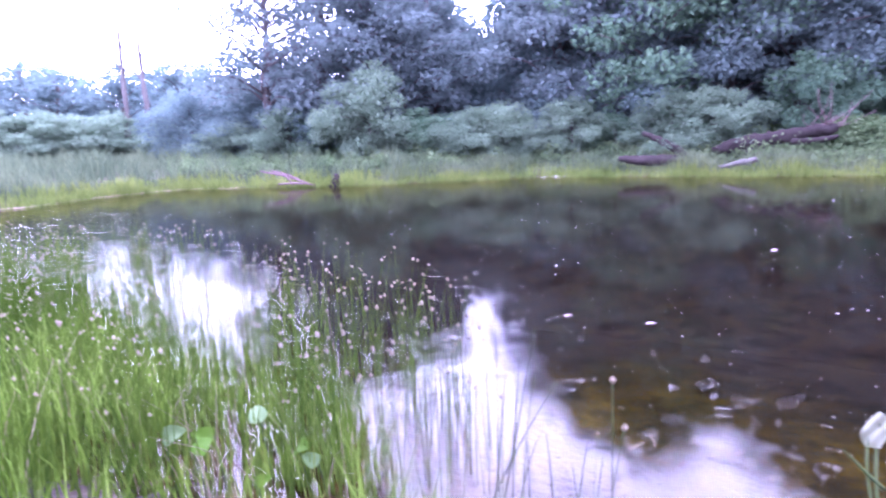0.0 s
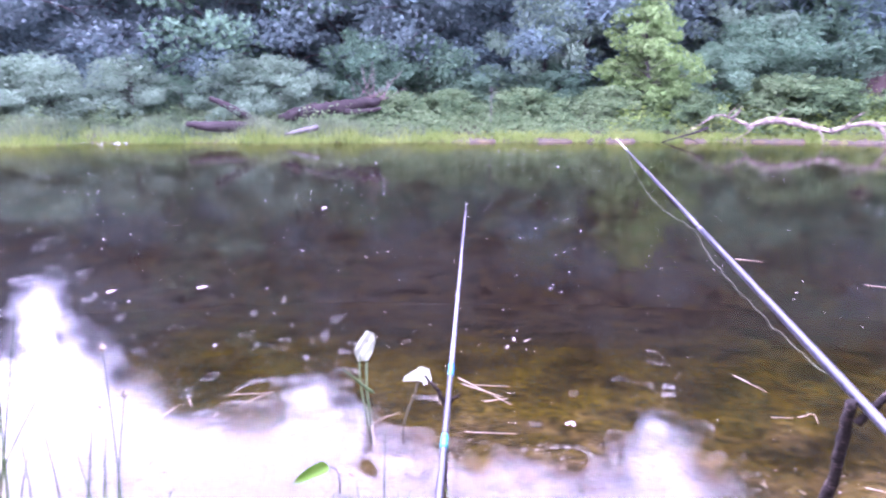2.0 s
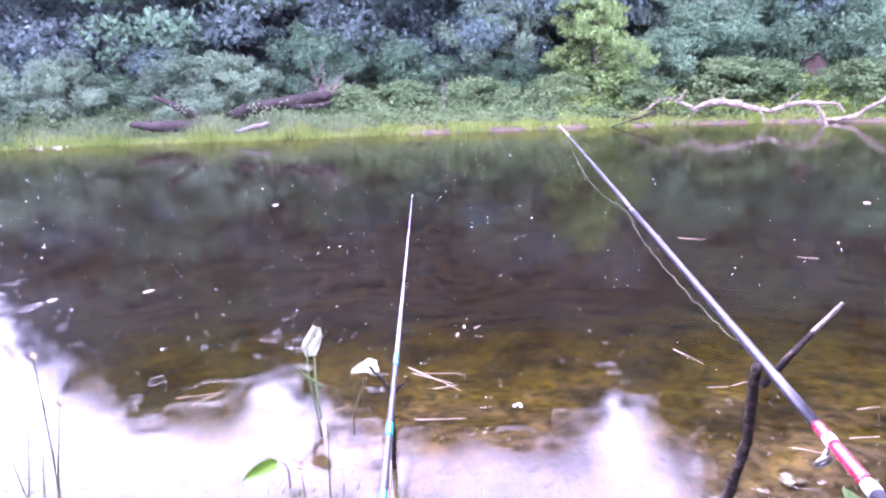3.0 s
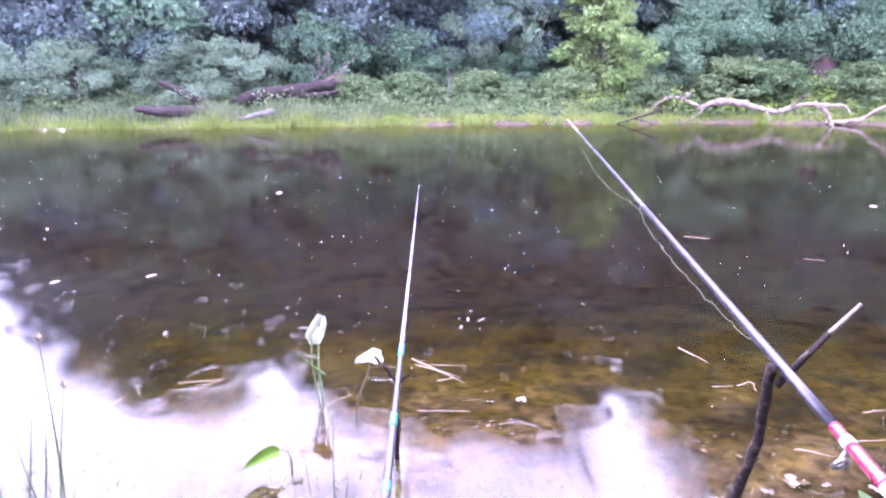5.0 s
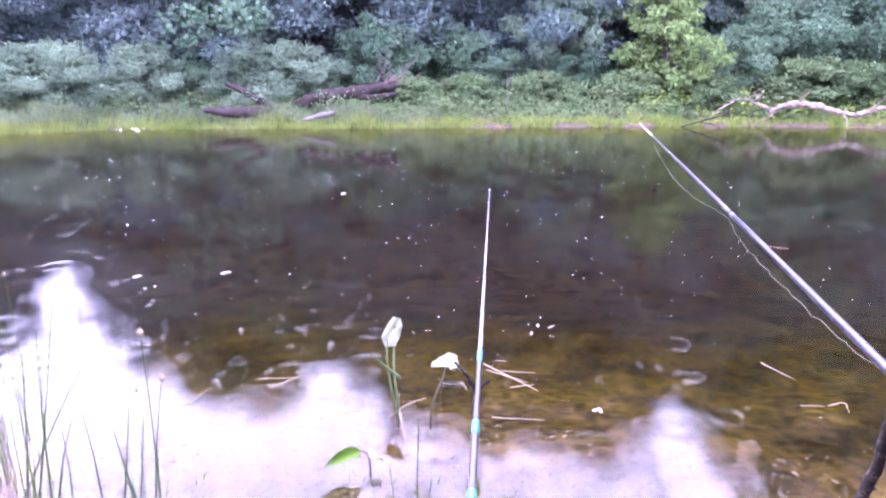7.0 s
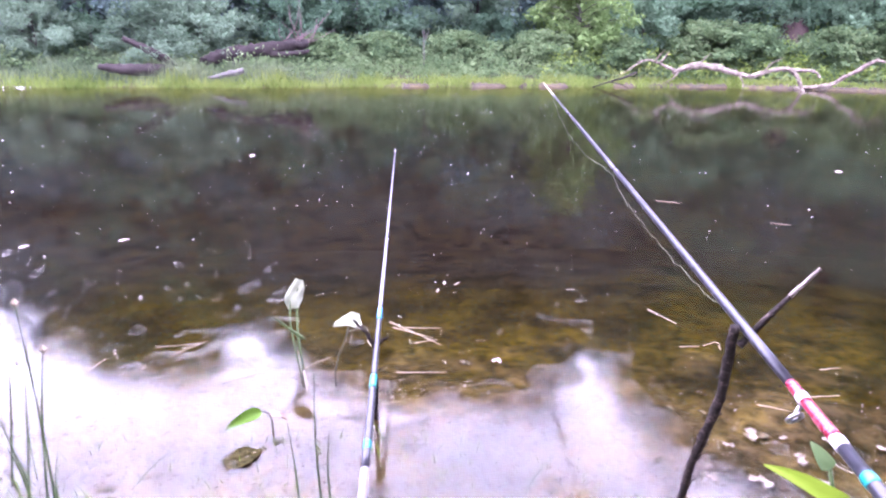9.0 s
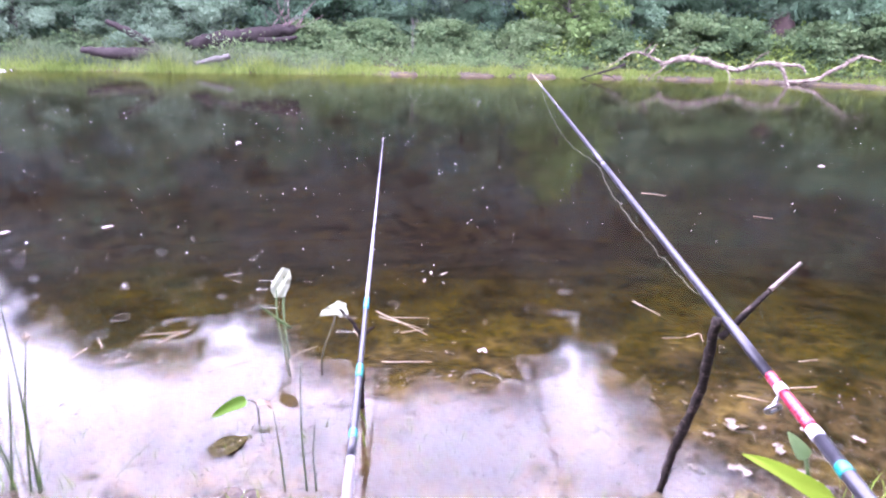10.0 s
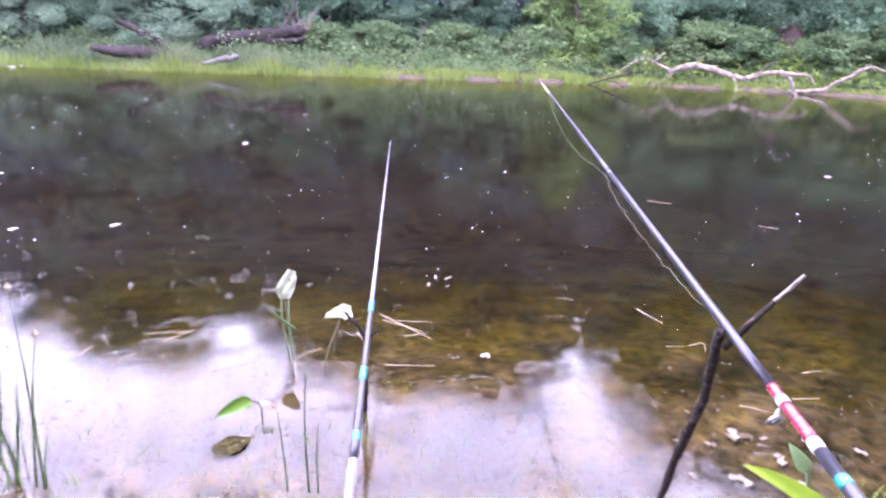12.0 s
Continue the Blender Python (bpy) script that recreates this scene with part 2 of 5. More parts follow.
    l.new(sep.outputs["Z"], sheen.inputs[0]); l.new(sheen.outputs[0], b.inputs["Specular IOR Level"])
    bp = n.new("ShaderNodeBump"); bp.inputs["Strength"].default_value, bp.inputs["Distance"].default_value = 0.7, 0.03
    l.new(n2.outputs["Fac"], bp.inputs["Height"]); l.new(bp.outputs[0], b.inputs["Normal"])
    return m


def water_material():
    """Clear brownish water: gloss by Fresnel over see-through, with low ripples."""
    m, n, l, b = nodes_of("pond_water")
    n.remove(b)
    geo = n.new("ShaderNodeNewGeometry")
    total = None

    def add(sock):
        nonlocal total
        if total is None:
            total = sock
        else:
            s = n.new("ShaderNodeMath"); s.operation = "ADD"
            l.new(total, s.inputs[0]); l.new(sock, s.inputs[1]); total = s.outputs[0]

    def mul(a, k):
        s = n.new("ShaderNodeMath"); s.operation = "MULTIPLY"
        l.new(a, s.inputs[0])
        if isinstance(k, float):
            s.inputs[1].default_value = k
        else:
            l.new(k, s.inputs[1])
        return s.outputs[0]

    # broad, very low swell
    sw = noise_node(n, l, 1.6, 2, geo.outputs["Position"])
    add(mul(sw.outputs["Fac"], 0.0013))
    fine = noise_node(n, l, 15.0, 2, geo.outputs["Position"])
    add(mul(fine.outputs["Fac"], 0.00055))
    small = noise_node(n, l, 42.0, 2, geo.outputs["Position"])
    add(mul(small.outputs["Fac"], 0.00013))

    # rings from raindrops: a short train of waves round each cell's point, its radius by chance
    def op(kind, a, b_=None, c_=None):
        s = n.new("ShaderNodeMath"); s.operation = kind
        for k, v in enumerate((a, b_, c_)):
            if isinstance(v, (int, float)):
                s.inputs[k].default_value = float(v)
            elif v is not None:
                l.new(v, s.inputs[k])
        return s.outputs[0]

    for scale, wave, amp, share in ((3.1, 0.018, 0.0003, 0.3), (4.7, 0.014, 0.00026, 0.3), (8.3, 0.011, 0.00016, 0.25)):
        vo = n.new("ShaderNodeTexVoronoi")
        vo.voronoi_dimensions = "2D"
        vo.inputs["Scale"].default_value = scale
        l.new(geo.outputs["Position"], vo.inputs["Vector"])
        rgb = n.new("ShaderNodeSeparateColor"); l.new(vo.outputs["Color"], rgb.inputs[0])
        dist = op("DIVIDE", vo.outputs["Distance"], scale)
        gap = op("SUBTRACT", dist, op("MULTIPLY_ADD", rgb.outputs[0], 0.3 / scale, 0.012))
        train = op("MULTIPLY", gap, 1.0 / (wave * 1.15))
        window = op("EXPONENT", op("MULTIPLY", op("MULTIPLY", train, train), -1.0))
        crest = op("COSINE", op("MULTIPLY", gap, 2 * math.pi / wave))
        lively = op("MULTIPLY", op("LESS_THAN", rgb.outputs[1], share), op("MULTIPLY_ADD", rgb.outputs[2], 0.8, 0.2))
        add(op("MULTIPLY", op("MULTIPLY", window, crest), op("MULTIPLY", lively, amp)))
    bp = n.new("ShaderNodeBump"); bp.inputs["Strength"].default_value, bp.inputs["Distance"].default_value = 1.0, 1.0
    l.new(total, bp.inputs["Height"])
    fr = n.new("ShaderNodeFresnel"); fr.inputs["IOR"].default_value = 1.34
    l.new(bp.outputs[0], fr.inputs["Normal"])
    tr = n.new("ShaderNodeBsdfTransparent"); tr.inputs[0].default_value = (0.86, 0.82, 0.7, 1)
    gl = n.new("ShaderNodeBsdfGlossy"); gl.distribution = "BECKMANN"; gl.inputs["Roughness"].default_value = 0.065
    l.new(bp.outputs[0], gl.inputs["Normal"])
    mix = n.new("ShaderNodeMixShader")
    l.new(fr.outputs[0], mix.inputs[0]); l.new(tr.outputs[0], mix.inputs[1]); l.new(gl.outputs[0], mix.inputs[2])
    l.new(mix.outputs[0], n["Material Output"].inputs[0])
    return m


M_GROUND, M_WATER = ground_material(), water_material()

# ======== mesh helpers ========
def mesh_from(name, verts, faces, material, smooth=False):
    """A mesh from arrays of vertices and of faces that all have the same number of corners."""
    verts, faces = np.asarray(verts, np.float32), np.asarray(faces, np.int32)
    me = bpy.data.meshes.new(name)
    k = faces.shape[1]
    me.vertices.add(len(verts)); me.vertices.foreach_set("co", verts.ravel())
    me.loops.add(faces.size); me.loops.foreach_set("vertex_index", faces.ravel())
    me.polygons.add(len(faces))
    me.polygons.foreach_set("loop_start", np.arange(0, faces.size, k, dtype=np.int32))
    me.polygons.foreach_set("use_smooth", np.full(len(faces), smooth))
    me.update(calc_edges=True)
    me.materials.append(material)
    return me


def part(name, me, parent, label=""):
    ob = new(name, me)
    ob.parent = parent
    return tagged(ob, label) if label else ob


def empty(name, at=(0, 0, 0)):
    ob = new(name)
    ob.empty_display_size = 0.1
    ob.location = at
    return ob


def tube(points, radii, sides=8, wobble=0.0, seed=0):
    """A closed, tapered tube along a line, as vertices and quads."""
    pts = np.asarray(points, float)
    radii = np.asarray(radii, float)
    r = np.random.default_rng(seed)
    tan = np.gradient(pts, axis=0)
    tan /= np.linalg.norm(tan, axis=1, keepdims=True) + 1e-9
    ref = np.array([0.31, 0.17, 0.93]) if abs(tan[0] @ [0.31, 0.17, 0.93]) < 0.93 else np.array([0.93, 0.1, 0.2])
    V, ang = [], np.linspace(0, 2 * np.pi, sides, endpoint=False)
    for p, t, q in zip(pts, tan, radii):
        u = np.cross(t, ref); u /= np.linalg.norm(u)
        w = np.cross(t, u)
        rr = q * (1 + wobble * r.normal(size=sides))
        V.append(p + np.outer(np.cos(ang) * rr, u) + np.outer(np.sin(ang) * rr, w))
    n = len(pts)
    V.append(pts[:1]); V.append(pts[-1:])
    V = np.concatenate(V)
    F = []
    for i in range(n - 1):
        for k in range(sides):
            a, b2 = i * sides + k, i * sides + (k + 1) % sides
            F.append((a, b2, b2 + sides, a + sides))
    c0, c1 = n * sides, n * sides + 1
    for k in range(0, sides, 2):
        F.append((c0, (k + 2) % sides, (k + 1) % sides, k))
        e = (n - 1) * sides
        F.append((c1, e + k, e + (k + 1) % sides, e + (k + 2) % sides))
    return V, np.array(F)


def join(*pieces):
    V, F, o = [], [], 0
    for v, f in pieces:
        V.append(v); F.append(np.asarray(f) + o); o += len(v)
    return np.concatenate(V), np.concatenate(F)


def curve(points, n=8):
    """A smooth line through points (Catmull-Rom)."""
    p = np.asarray(points, float)
    if len(p) < 3:
        return np.array([p[0] + (p[-1] - p[0]) * s for s in np.linspace(0, 1, n)])
    p = np.vstack([2 * p[0] - p[1], p, 2 * p[-1] - p[-2]])
    out = []
    for i in range(1, len(p) - 2):
        for s in np.linspace(0, 1, n, endpoint=False):
            a, b2, c, d = p[i - 1:i + 3]
            out.append(0.5 * (2 * b2 + (c - a) * s + (2 * a - 5 * b2 + 4 * c - d) * s * s + (3 * b2 - a - 3 * c + d) * s ** 3))
    out.append(p[-2])
    return np.array(out)


def leaves(centres, size, rng, droop=0.3, outward=None, slim=0.55):
    """Folded, pointed leaves of four corners, each turned at random."""
    n = len(centres)
    d = rng.normal(size=(n, 3)); d[:, 2] -= droop * 2
    if outward is not None:
        d += outward * 1.2
    d /= np.linalg.norm(d, axis=1, keepdims=True)
    u = rng.normal(size=(n, 3)); u[:, 2] *= 0.5
    u -= d * (u * d).sum(1, keepdims=True)
    u /= np.linalg.norm(u, axis=1, keepdims=True)
    w = np.cross(d, u)
    s = (size * rng.uniform(0.6, 1.35, n))[:, None]
    base, tip = centres - d * s * 0.5, centres + d * s * 0.5
    mid = centres - d * s * 0.08 + w * s * 0.1
    V = np.stack([base, mid + u * s * slim * 0.5, tip, mid - u * s * slim * 0.5], 1).reshape(-1, 3)
    return V, np.arange(4 * n).reshape(n, 4)


# ======== plan ========
FAR = [(-16, 11.2), (-12.5, 12.3), (-10.7, 12.9), (-9.95, 13.4), (-9.7, 16.0), (-8.3, 18.1), (-6.2, 17.6), (-4.5, 17.2), (-2.8, 16.9), (-0.5, 17.3), (2.3, 17.7), (3.8, 16.9),
       (5.4, 15.8), (7.4, 14.7), (9.5, 13.6), (11.5, 12.4), (13.4, 11.3), (15.2, 10.2), (16.9, 9.1), (18.4, 7.7), (19.3, 6.6), (20.4, 4.8), (21.5, 0.0), (23, -9), (26, -30)]
NEAR = [(14, -30), (9, -9), (5, -4.2), (2.7, -1.0), (1.98, -0.16), (1.5, 0.25), (1.05, 0.62), (0.65, 0.96), (0.2, 1.3), (-0.5, 1.62), (-1.2, 1.8), (-2.2, 2.1), (-4, 2.9), (-7, 4.2), (-12, 6.0), (-17, 8.2)]
SHORE = np.array(FAR + NEAR, float)


def shore_distance(x, y):
    """Signed distance to the water's edge: positive on land, negative over water."""
    p = np.stack([x, y], -1)
    a, b2 = SHORE, np.roll(SHORE, -1, 0)
    best, inside = np.full(x.shape, 1e9), np.zeros(x.shape, bool)
    for (ax, ay), (bx, by) in zip(a, b2):
        dx, dy = bx - ax, by - ay
        s = np.clip(((x - ax) * dx + (y - ay) * dy) / (dx * dx + dy * dy), 0, 1)
        best = np.minimum(best, np.hypot(x - ax - s * dx, y - ay - s * dy))
        cross = (ay > y) != (by > y)
        xi = ax + (y - ay) * (bx - ax) / (by - ay + 1e-12)
        inside ^= cross & (x < xi)
    return np.where(inside, -best, best)


def lumps(x, y, s, seed=0.0):
    """Cheap smooth noise of two scales, about -1 to 1."""
    return 0.5 * (np.sin(x * 1.7 * s + seed) * np.cos(y * 1.3 * s - seed * 2) + 0.6 * np.sin(x * 3.9 * s + 1.7 * y * s + seed) + 0.4 * np.cos(y * 5.3 * s - 2.1 * x * s + 3 * seed))


def height(x, y):
    x, y = np.asarray(x, float), np.asarray(y, float)
    d = shore_distance(x, y)
    far_side = (y + 0.62 * x > 7.0) | (y > 9.5)
    az = np.degrees(np.arctan2(x, y))
    steep = np.clip((az - 25) / 35, 0, 1)
    dl = np.maximum(d, 0)
    land_far = 0.08 * (1 - np.exp(-dl / 0.12)) + 0.37 * (1 - np.exp(-dl / 1.5)) + (0.05 + 0.32 * steep) * np.maximum(dl - 1.0, 0) * np.clip(1 - (dl - 1) / 60, 0.3, 1)
    land_far = np.minimum(land_far, 6.0 + 0.02 * dl)
    land_near = 0.10 * (1 - np.exp(-dl / 0.18)) + 0.02 * np.minimum(dl, 30)
    land = np.where(far_side, land_far, land_near) + lumps(x, y, 2.3, 0.7) * 0.03 * np.clip(dl * 4, 0, 1)
    dw = np.maximum(-d, 0)
    clods = (0.9 * lumps(x, y, 11, 1.1) + 0.8 * lumps(y, x, 39, 2.3) + 0.55 * lumps(x + y, y - x, 83, 0.4)) * 0.016 * np.exp(-dw / 0.55)
    bed_near = clods - 0.007 * (1 - np.exp(-dw / 0.1)) - 0.024 * np.minimum(dw, 0.5) - 0.13 * np.maximum(dw - 0.5, 0) - 0.03 * np.clip(dw - 1.0, 0, 2.0) ** 2 - 0.12 * np.maximum(dw - 3.0, 0)
    bed_far = -0.35 * dw
    bed = np.where(far_side, bed_far, bed_near)
    bed = np.maximum(bed, -1.6) + lumps(x, y, 4.0, 2.0) * 0.012 * np.clip(dw * 3, 0, 1)
    return np.where(d > 0, land, bed)


# ======== ground and water ========
def axis_steps(lo, hi, fine_lo, fine_hi, fine, grow=1.22):
    mid = list(np.arange(fine_lo, fine_hi + fine, fine))
    left, s, v = [], fine, fine_lo
    while v > lo:
        s *= grow; v -= s; left.append(v)
    right, s, v = [], fine, mid[-1]
    while v < hi:
        s *= grow; v += s; right.append(v)
    return np.array(left[::-1] + mid + right)


gx = np.unique(np.concatenate([axis_steps(-600, 600, -2.0, 4.0, 0.06, 1.12), np.arange(0.2, 2.4, 0.012), np.arange(-14, 24, 0.3)]).round(4))
gy = np.unique(np.concatenate([axis_steps(-600, 700, -0.8, 3.2, 0.06, 1.12), np.arange(-0.4, 1.7, 0.012), np.arange(-2, 22, 0.3)]).round(4))
GX, GY = np.meshgrid(gx, gy)
GZ = height(GX, GY)
nx, ny = len(gx), len(gy)
I = (np.arange(ny - 1)[:, None] * nx + np.arange(nx - 1)).ravel()
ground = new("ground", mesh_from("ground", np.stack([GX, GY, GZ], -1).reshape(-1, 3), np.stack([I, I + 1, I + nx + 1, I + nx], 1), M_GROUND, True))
tagged(ground, "muddy pond bed and banks of dark soil with sparse growth", "ground", kind="structure")

wp = np.array([(-18, -32, 0), (28, -32, 0), (28, 20, 0), (-18, 20, 0)], float)
water = new("water", mesh_from("water", wp, np.array([[0, 1, 2, 3]]), M_WATER))
tagged(water, "still brown pond water dimpled by rain rings, reflecting trees", "water", kind="structure")


def ground_z(x, y):
    return float(height(np.array([x]), np.array([y]))[0])


# ======== trees ========
EYE = np.array([0.2, -0.2])


def polar(az, d):
    a = radians(az)
    return EYE[0] + d * math.sin(a), EYE[1] + d * math.cos(a)


def bank_distance(az):
    """How far the far bank is from the angler's place along an azimuth."""
    d = np.arange(6, 40, 0.1)
    a = radians(az)
    s = shore_distance(EYE[0] + d * math.sin(a), EYE[1] + d * math.cos(a))
    k = np.nonzero(s > 0)[0]
    return float(d[k[0]]) if len(k) else 20.0


def tree_meshes(seed, crown, clumps, per_clump, size, leaf, wide=0.3, low=0.15, clump=0.085, lean=0.0, bark=None, droop=0.25, slim=0.55):
    """A tree one metre high: trunk with limbs, and a crown of leaves in clumps; scaled when it is set."""
    r = np.random.default_rng(seed)
    z = np.linspace(0, 0.92, 9)
    bend = np.cumsum(r.normal(0, 0.008, (9, 2)), 0) + np.outer(z * lean, [1, 0.3])
    trunk = np.column_stack([bend, z])
    pieces = [tube(trunk, 0.017 * (1 - z * 0.85) + 0.001 + 0.01 * np.exp(-z * 30), 8, 0.06, seed)]
    cents = []
    for k in range(clumps):
        h = low + (0.97 - low) * (k + r.uniform(0, 1)) / clumps
        a = k * 2.4 + r.normal(0, 0.5)
        reach = wide * (math.sin(math.pi * min(1, max(0.06, (h - low + 0.12) / (1.1 - low)))) ** 0.7) * r.uniform(0.55, 1.15)
        root = np.array([np.interp(h * 0.85, z, trunk[:, 0]), np.interp(h * 0.85, z, trunk[:, 1]), h * 0.85 * 0.95])
        end = np.array([root[0] + reach * math.cos(a), root[1] + reach * math.sin(a), h + r.normal(0, 0.02)])
        mid = (root + end) / 2 + np.array([0, 0, 0.03]) + r.normal(0, 0.01, 3)
        pieces.append(tube(curve([root, mid, end], 4), np.linspace(0.0055, 0.0012, 9), 5, 0.05, seed + k))
        cents.append(end)
        if reach > 0.12:
            cents.append(mid + r.normal(0, 0.03, 3))
    V, F = join(*pieces)
    pts, out = [], []
    for c in cents:
        n = int(per_clump * r.uniform(0.5, 1.4))
        q = r.normal(size=(n, 3))
        q /= np.linalg.norm(q, axis=1, keepdims=True)
        q *= (r.uniform(0.25, 1.0, (n, 1)) ** 0.6)
        rad = clump * r.uniform(0.7, 1.35)
        pts.append(c + q * rad * np.array([1.15, 1.15, 0.72])); out.append(q)
    pts, out = np.concatenate(pts), np.concatenate(out)
    LV, LF = leaves(pts, size, r, droop, out, slim)
    return mesh_from("trunk", V, F, bark or M_BARK, True), mesh_from("crown", LV, LF, leaf)


def set_thing(proto, x, y, tall, turn, wide=1.0, sink=0.05):
    m = pose(x, y, ground_z(x, y) - sink, 0, 0, turn) @ Matrix.Diagonal((tall * wide, tall * wide, tall, 1))
    return copy_thing(proto, m)


def tree_proto(name, label, category, group, *args, **kw):
    t, c = tree_meshes(*args, **kw)
    ob = empty(name)
    part("trunk", t, ob); part("crown", c, ob)
    return tagged(ob, label, category, group)


def protos(count, seed, name, label, category, group, *args, **kw):
    return [tree_proto(name, label, category, group, seed + k, 0, *args, **kw) for k in range(count)]


WOOD = ("tree", "trees of the far wood")
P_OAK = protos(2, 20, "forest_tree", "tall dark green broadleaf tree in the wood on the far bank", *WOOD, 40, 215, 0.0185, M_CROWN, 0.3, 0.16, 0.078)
P_MAPLE = protos(2, 40, "forest_tree", "broadleaf tree with mid green leaves at the wood's edge", *WOOD, 38, 215, 0.0195, M_MAPLE, 0.32, 0.12, 0.078)
P_EDGE = protos(2, 30, "forest_tree", "tall broadleaf tree against the bright sky, haze put into its pale leaf colour", *WOOD, 38, 190, 0.0195, M_HAZY, 0.3, 0.14, 0.078)
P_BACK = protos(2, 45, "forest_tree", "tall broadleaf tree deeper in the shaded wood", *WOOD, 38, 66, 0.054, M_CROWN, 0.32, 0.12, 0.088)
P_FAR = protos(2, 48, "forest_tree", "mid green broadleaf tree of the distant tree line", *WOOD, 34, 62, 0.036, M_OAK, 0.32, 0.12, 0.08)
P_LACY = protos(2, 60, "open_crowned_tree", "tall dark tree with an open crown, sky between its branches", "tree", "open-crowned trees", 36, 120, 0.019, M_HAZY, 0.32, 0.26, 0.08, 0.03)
P_BUSH = protos(3, 80, "willow_bush", "rounded grey-green willow bush on the far bank", "bush", "bushes on the far bank", 42, 150, 0.054, M_WILLOW, 0.66, 0.1, 0.15, 0, None, -0.3, 0.4)
P_YOUNG = protos(1, 90, "young_tree", "young tree with bright yellow-green leaves above the far bank", "tree", "", 46, 130, 0.042, M_YOUNG, 0.42, 0.08, 0.085, 0.06, None, 0.12, 0.5)
P_SHRUB = protos(2, 100, "shrub", "leafy green shrub below the trees", "bush", "shrubs below the wood", 38, 230, 0.04, M_MAPLE, 0.62, 0.1, 0.15, 0, None, 0.2, 0.55)
P_SPRAY = protos(1, 110, "shrub", "shrub with pale green layered leaf sprays before the dark wood", "bush", "shrubs below the wood", 40, 150, 0.045, M_WILLOW, 0.6, 0.3, 0.11, 0, None, 0.5, 0.5)
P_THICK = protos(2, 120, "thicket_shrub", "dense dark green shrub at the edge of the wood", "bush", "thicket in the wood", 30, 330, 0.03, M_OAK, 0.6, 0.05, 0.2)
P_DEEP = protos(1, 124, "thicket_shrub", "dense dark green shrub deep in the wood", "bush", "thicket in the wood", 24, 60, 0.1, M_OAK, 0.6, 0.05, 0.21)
# one shape for some far-bank trees and the unseen shade trees behind the camera
P_HIGH = protos(2, 140, "overhanging_tree", "tall high-crowned broadleaf tree, set in the far wood and unseen as shade", "tree", "trees on the near bank", 40, 120, 0.029, M_CROWN, 0.36, 0.38, 0.09)
P_MOUND = protos(2, 160, "creeper_mound", "low mound of bright green creepers on the far bank", "bush", "mounds of creepers", 30, 170, 0.08, M_HERB, 0.75, 0.1, 0.22, 0, None, 0.0, 0.65)
PROTOS = P_EDGE + P_MOUND + P_THICK + P_DEEP + P_HIGH + P_OAK + P_MAPLE + P_BACK + P_FAR + P_LACY + P_BUSH + P_YOUNG + P_SHRUB + P_SPRAY

# the wood's edge: azimuth, elevation of the tops
SKYLINE = [(-24, 9), (-22, 22), (-18, 23), (-13, 22), (-9, 21), (-5, 20.5), (-1.0, 19.5), (1.3, 10.5), (2.7, 7.0), (4.3, 12), (6.2, 21), (10, 27), (16, 28.5), (22.5, 23.5), (28, 28), (33, 30.5), (38, 31.5), (50, 31.5), (54, 29), (57.5, 24.5), (61, 29), (66, 34), (74, 35), (84, 35), (100, 35)]
sky_az, sky_el = zip(*SKYLINE)


def top_height(az, d):
    return d * math.tan(radians(float(np.interp(az, sky_az, sky_el)))) - 1.1


r1 = random.Random(5)
for az in (-17.2, -13.0, -9.0, -5.2, -2.4, 7.6, 11.0, 13.5, 17.5, 22.5, 27.0, 31.0, 35.0, 39.0, 43.5, 48.0, 52.5, 57.3, 61.5, 66.0, 70.5, 75.5, 81.0, 87.0):
    d = bank_distance(az) + r1.uniform(4.0, 5.5)
    x, y = polar(az, d)
    tall = top_height(az, d) - ground_z(x, y)
    proto = r1.choice(P_LACY) if az < -10 else r1.choice(P_EDGE) if az < 16 else r1.choice(P_HIGH) if 38 < az < 49 else r1.choice(P_OAK + P_MAPLE)
    set_thing(proto, x, y, tall * 1.03, r1.uniform(0, 360), min(1.15, 9.5 / tall))
for row, (back, lower) in enumerate(((8.0, 0.92), (12.5, 0.88), (17.0, 0.85))):
    az = -24.0 + row * 1.7
    while az < 92:
        d = bank_distance(az) + back + r1.uniform(-1.2, 1.2)
        x, y = polar(az, d)
        tall = top_height(az, d) * (lower if az > -8 else 0.36) - ground_z(x, y)
        if tall > 2.5:
            proto = r1.choice(P_LACY) if az < -10 and row < 1 else r1.choice(P_BACK + P_FAR)
            set_thing(proto, x, y, tall, r1.uniform(0, 360), min(1.3, 10.0 / tall))
        az += r1.uniform(4.6, 6.4)
# far tree line past the meadow
az = -62.0
while az < -20:
    d = r1.uniform(50, 62)
    x, y = polar(az, d)
    set_thing(r1.choice(P_FAR), x, y, d * math.tan(radians(r1.uniform(5.6, 7.4))) + 0.4, r1.uniform(0, 360), 1.35)
    az += r1.uniform(2.6, 4.0)
az = -62.0
while az < -8:
    d = r1.uniform(66, 80)
    x, y = polar(az, d)
    set_thing(r1.choice(P_FAR), x, y, d * math.tan(radians(r1.uniform(5.2, 6.8))) + 0.4, r1.uniform(0, 360), 1.6)
    az += r1.uniform(1.9, 2.8)
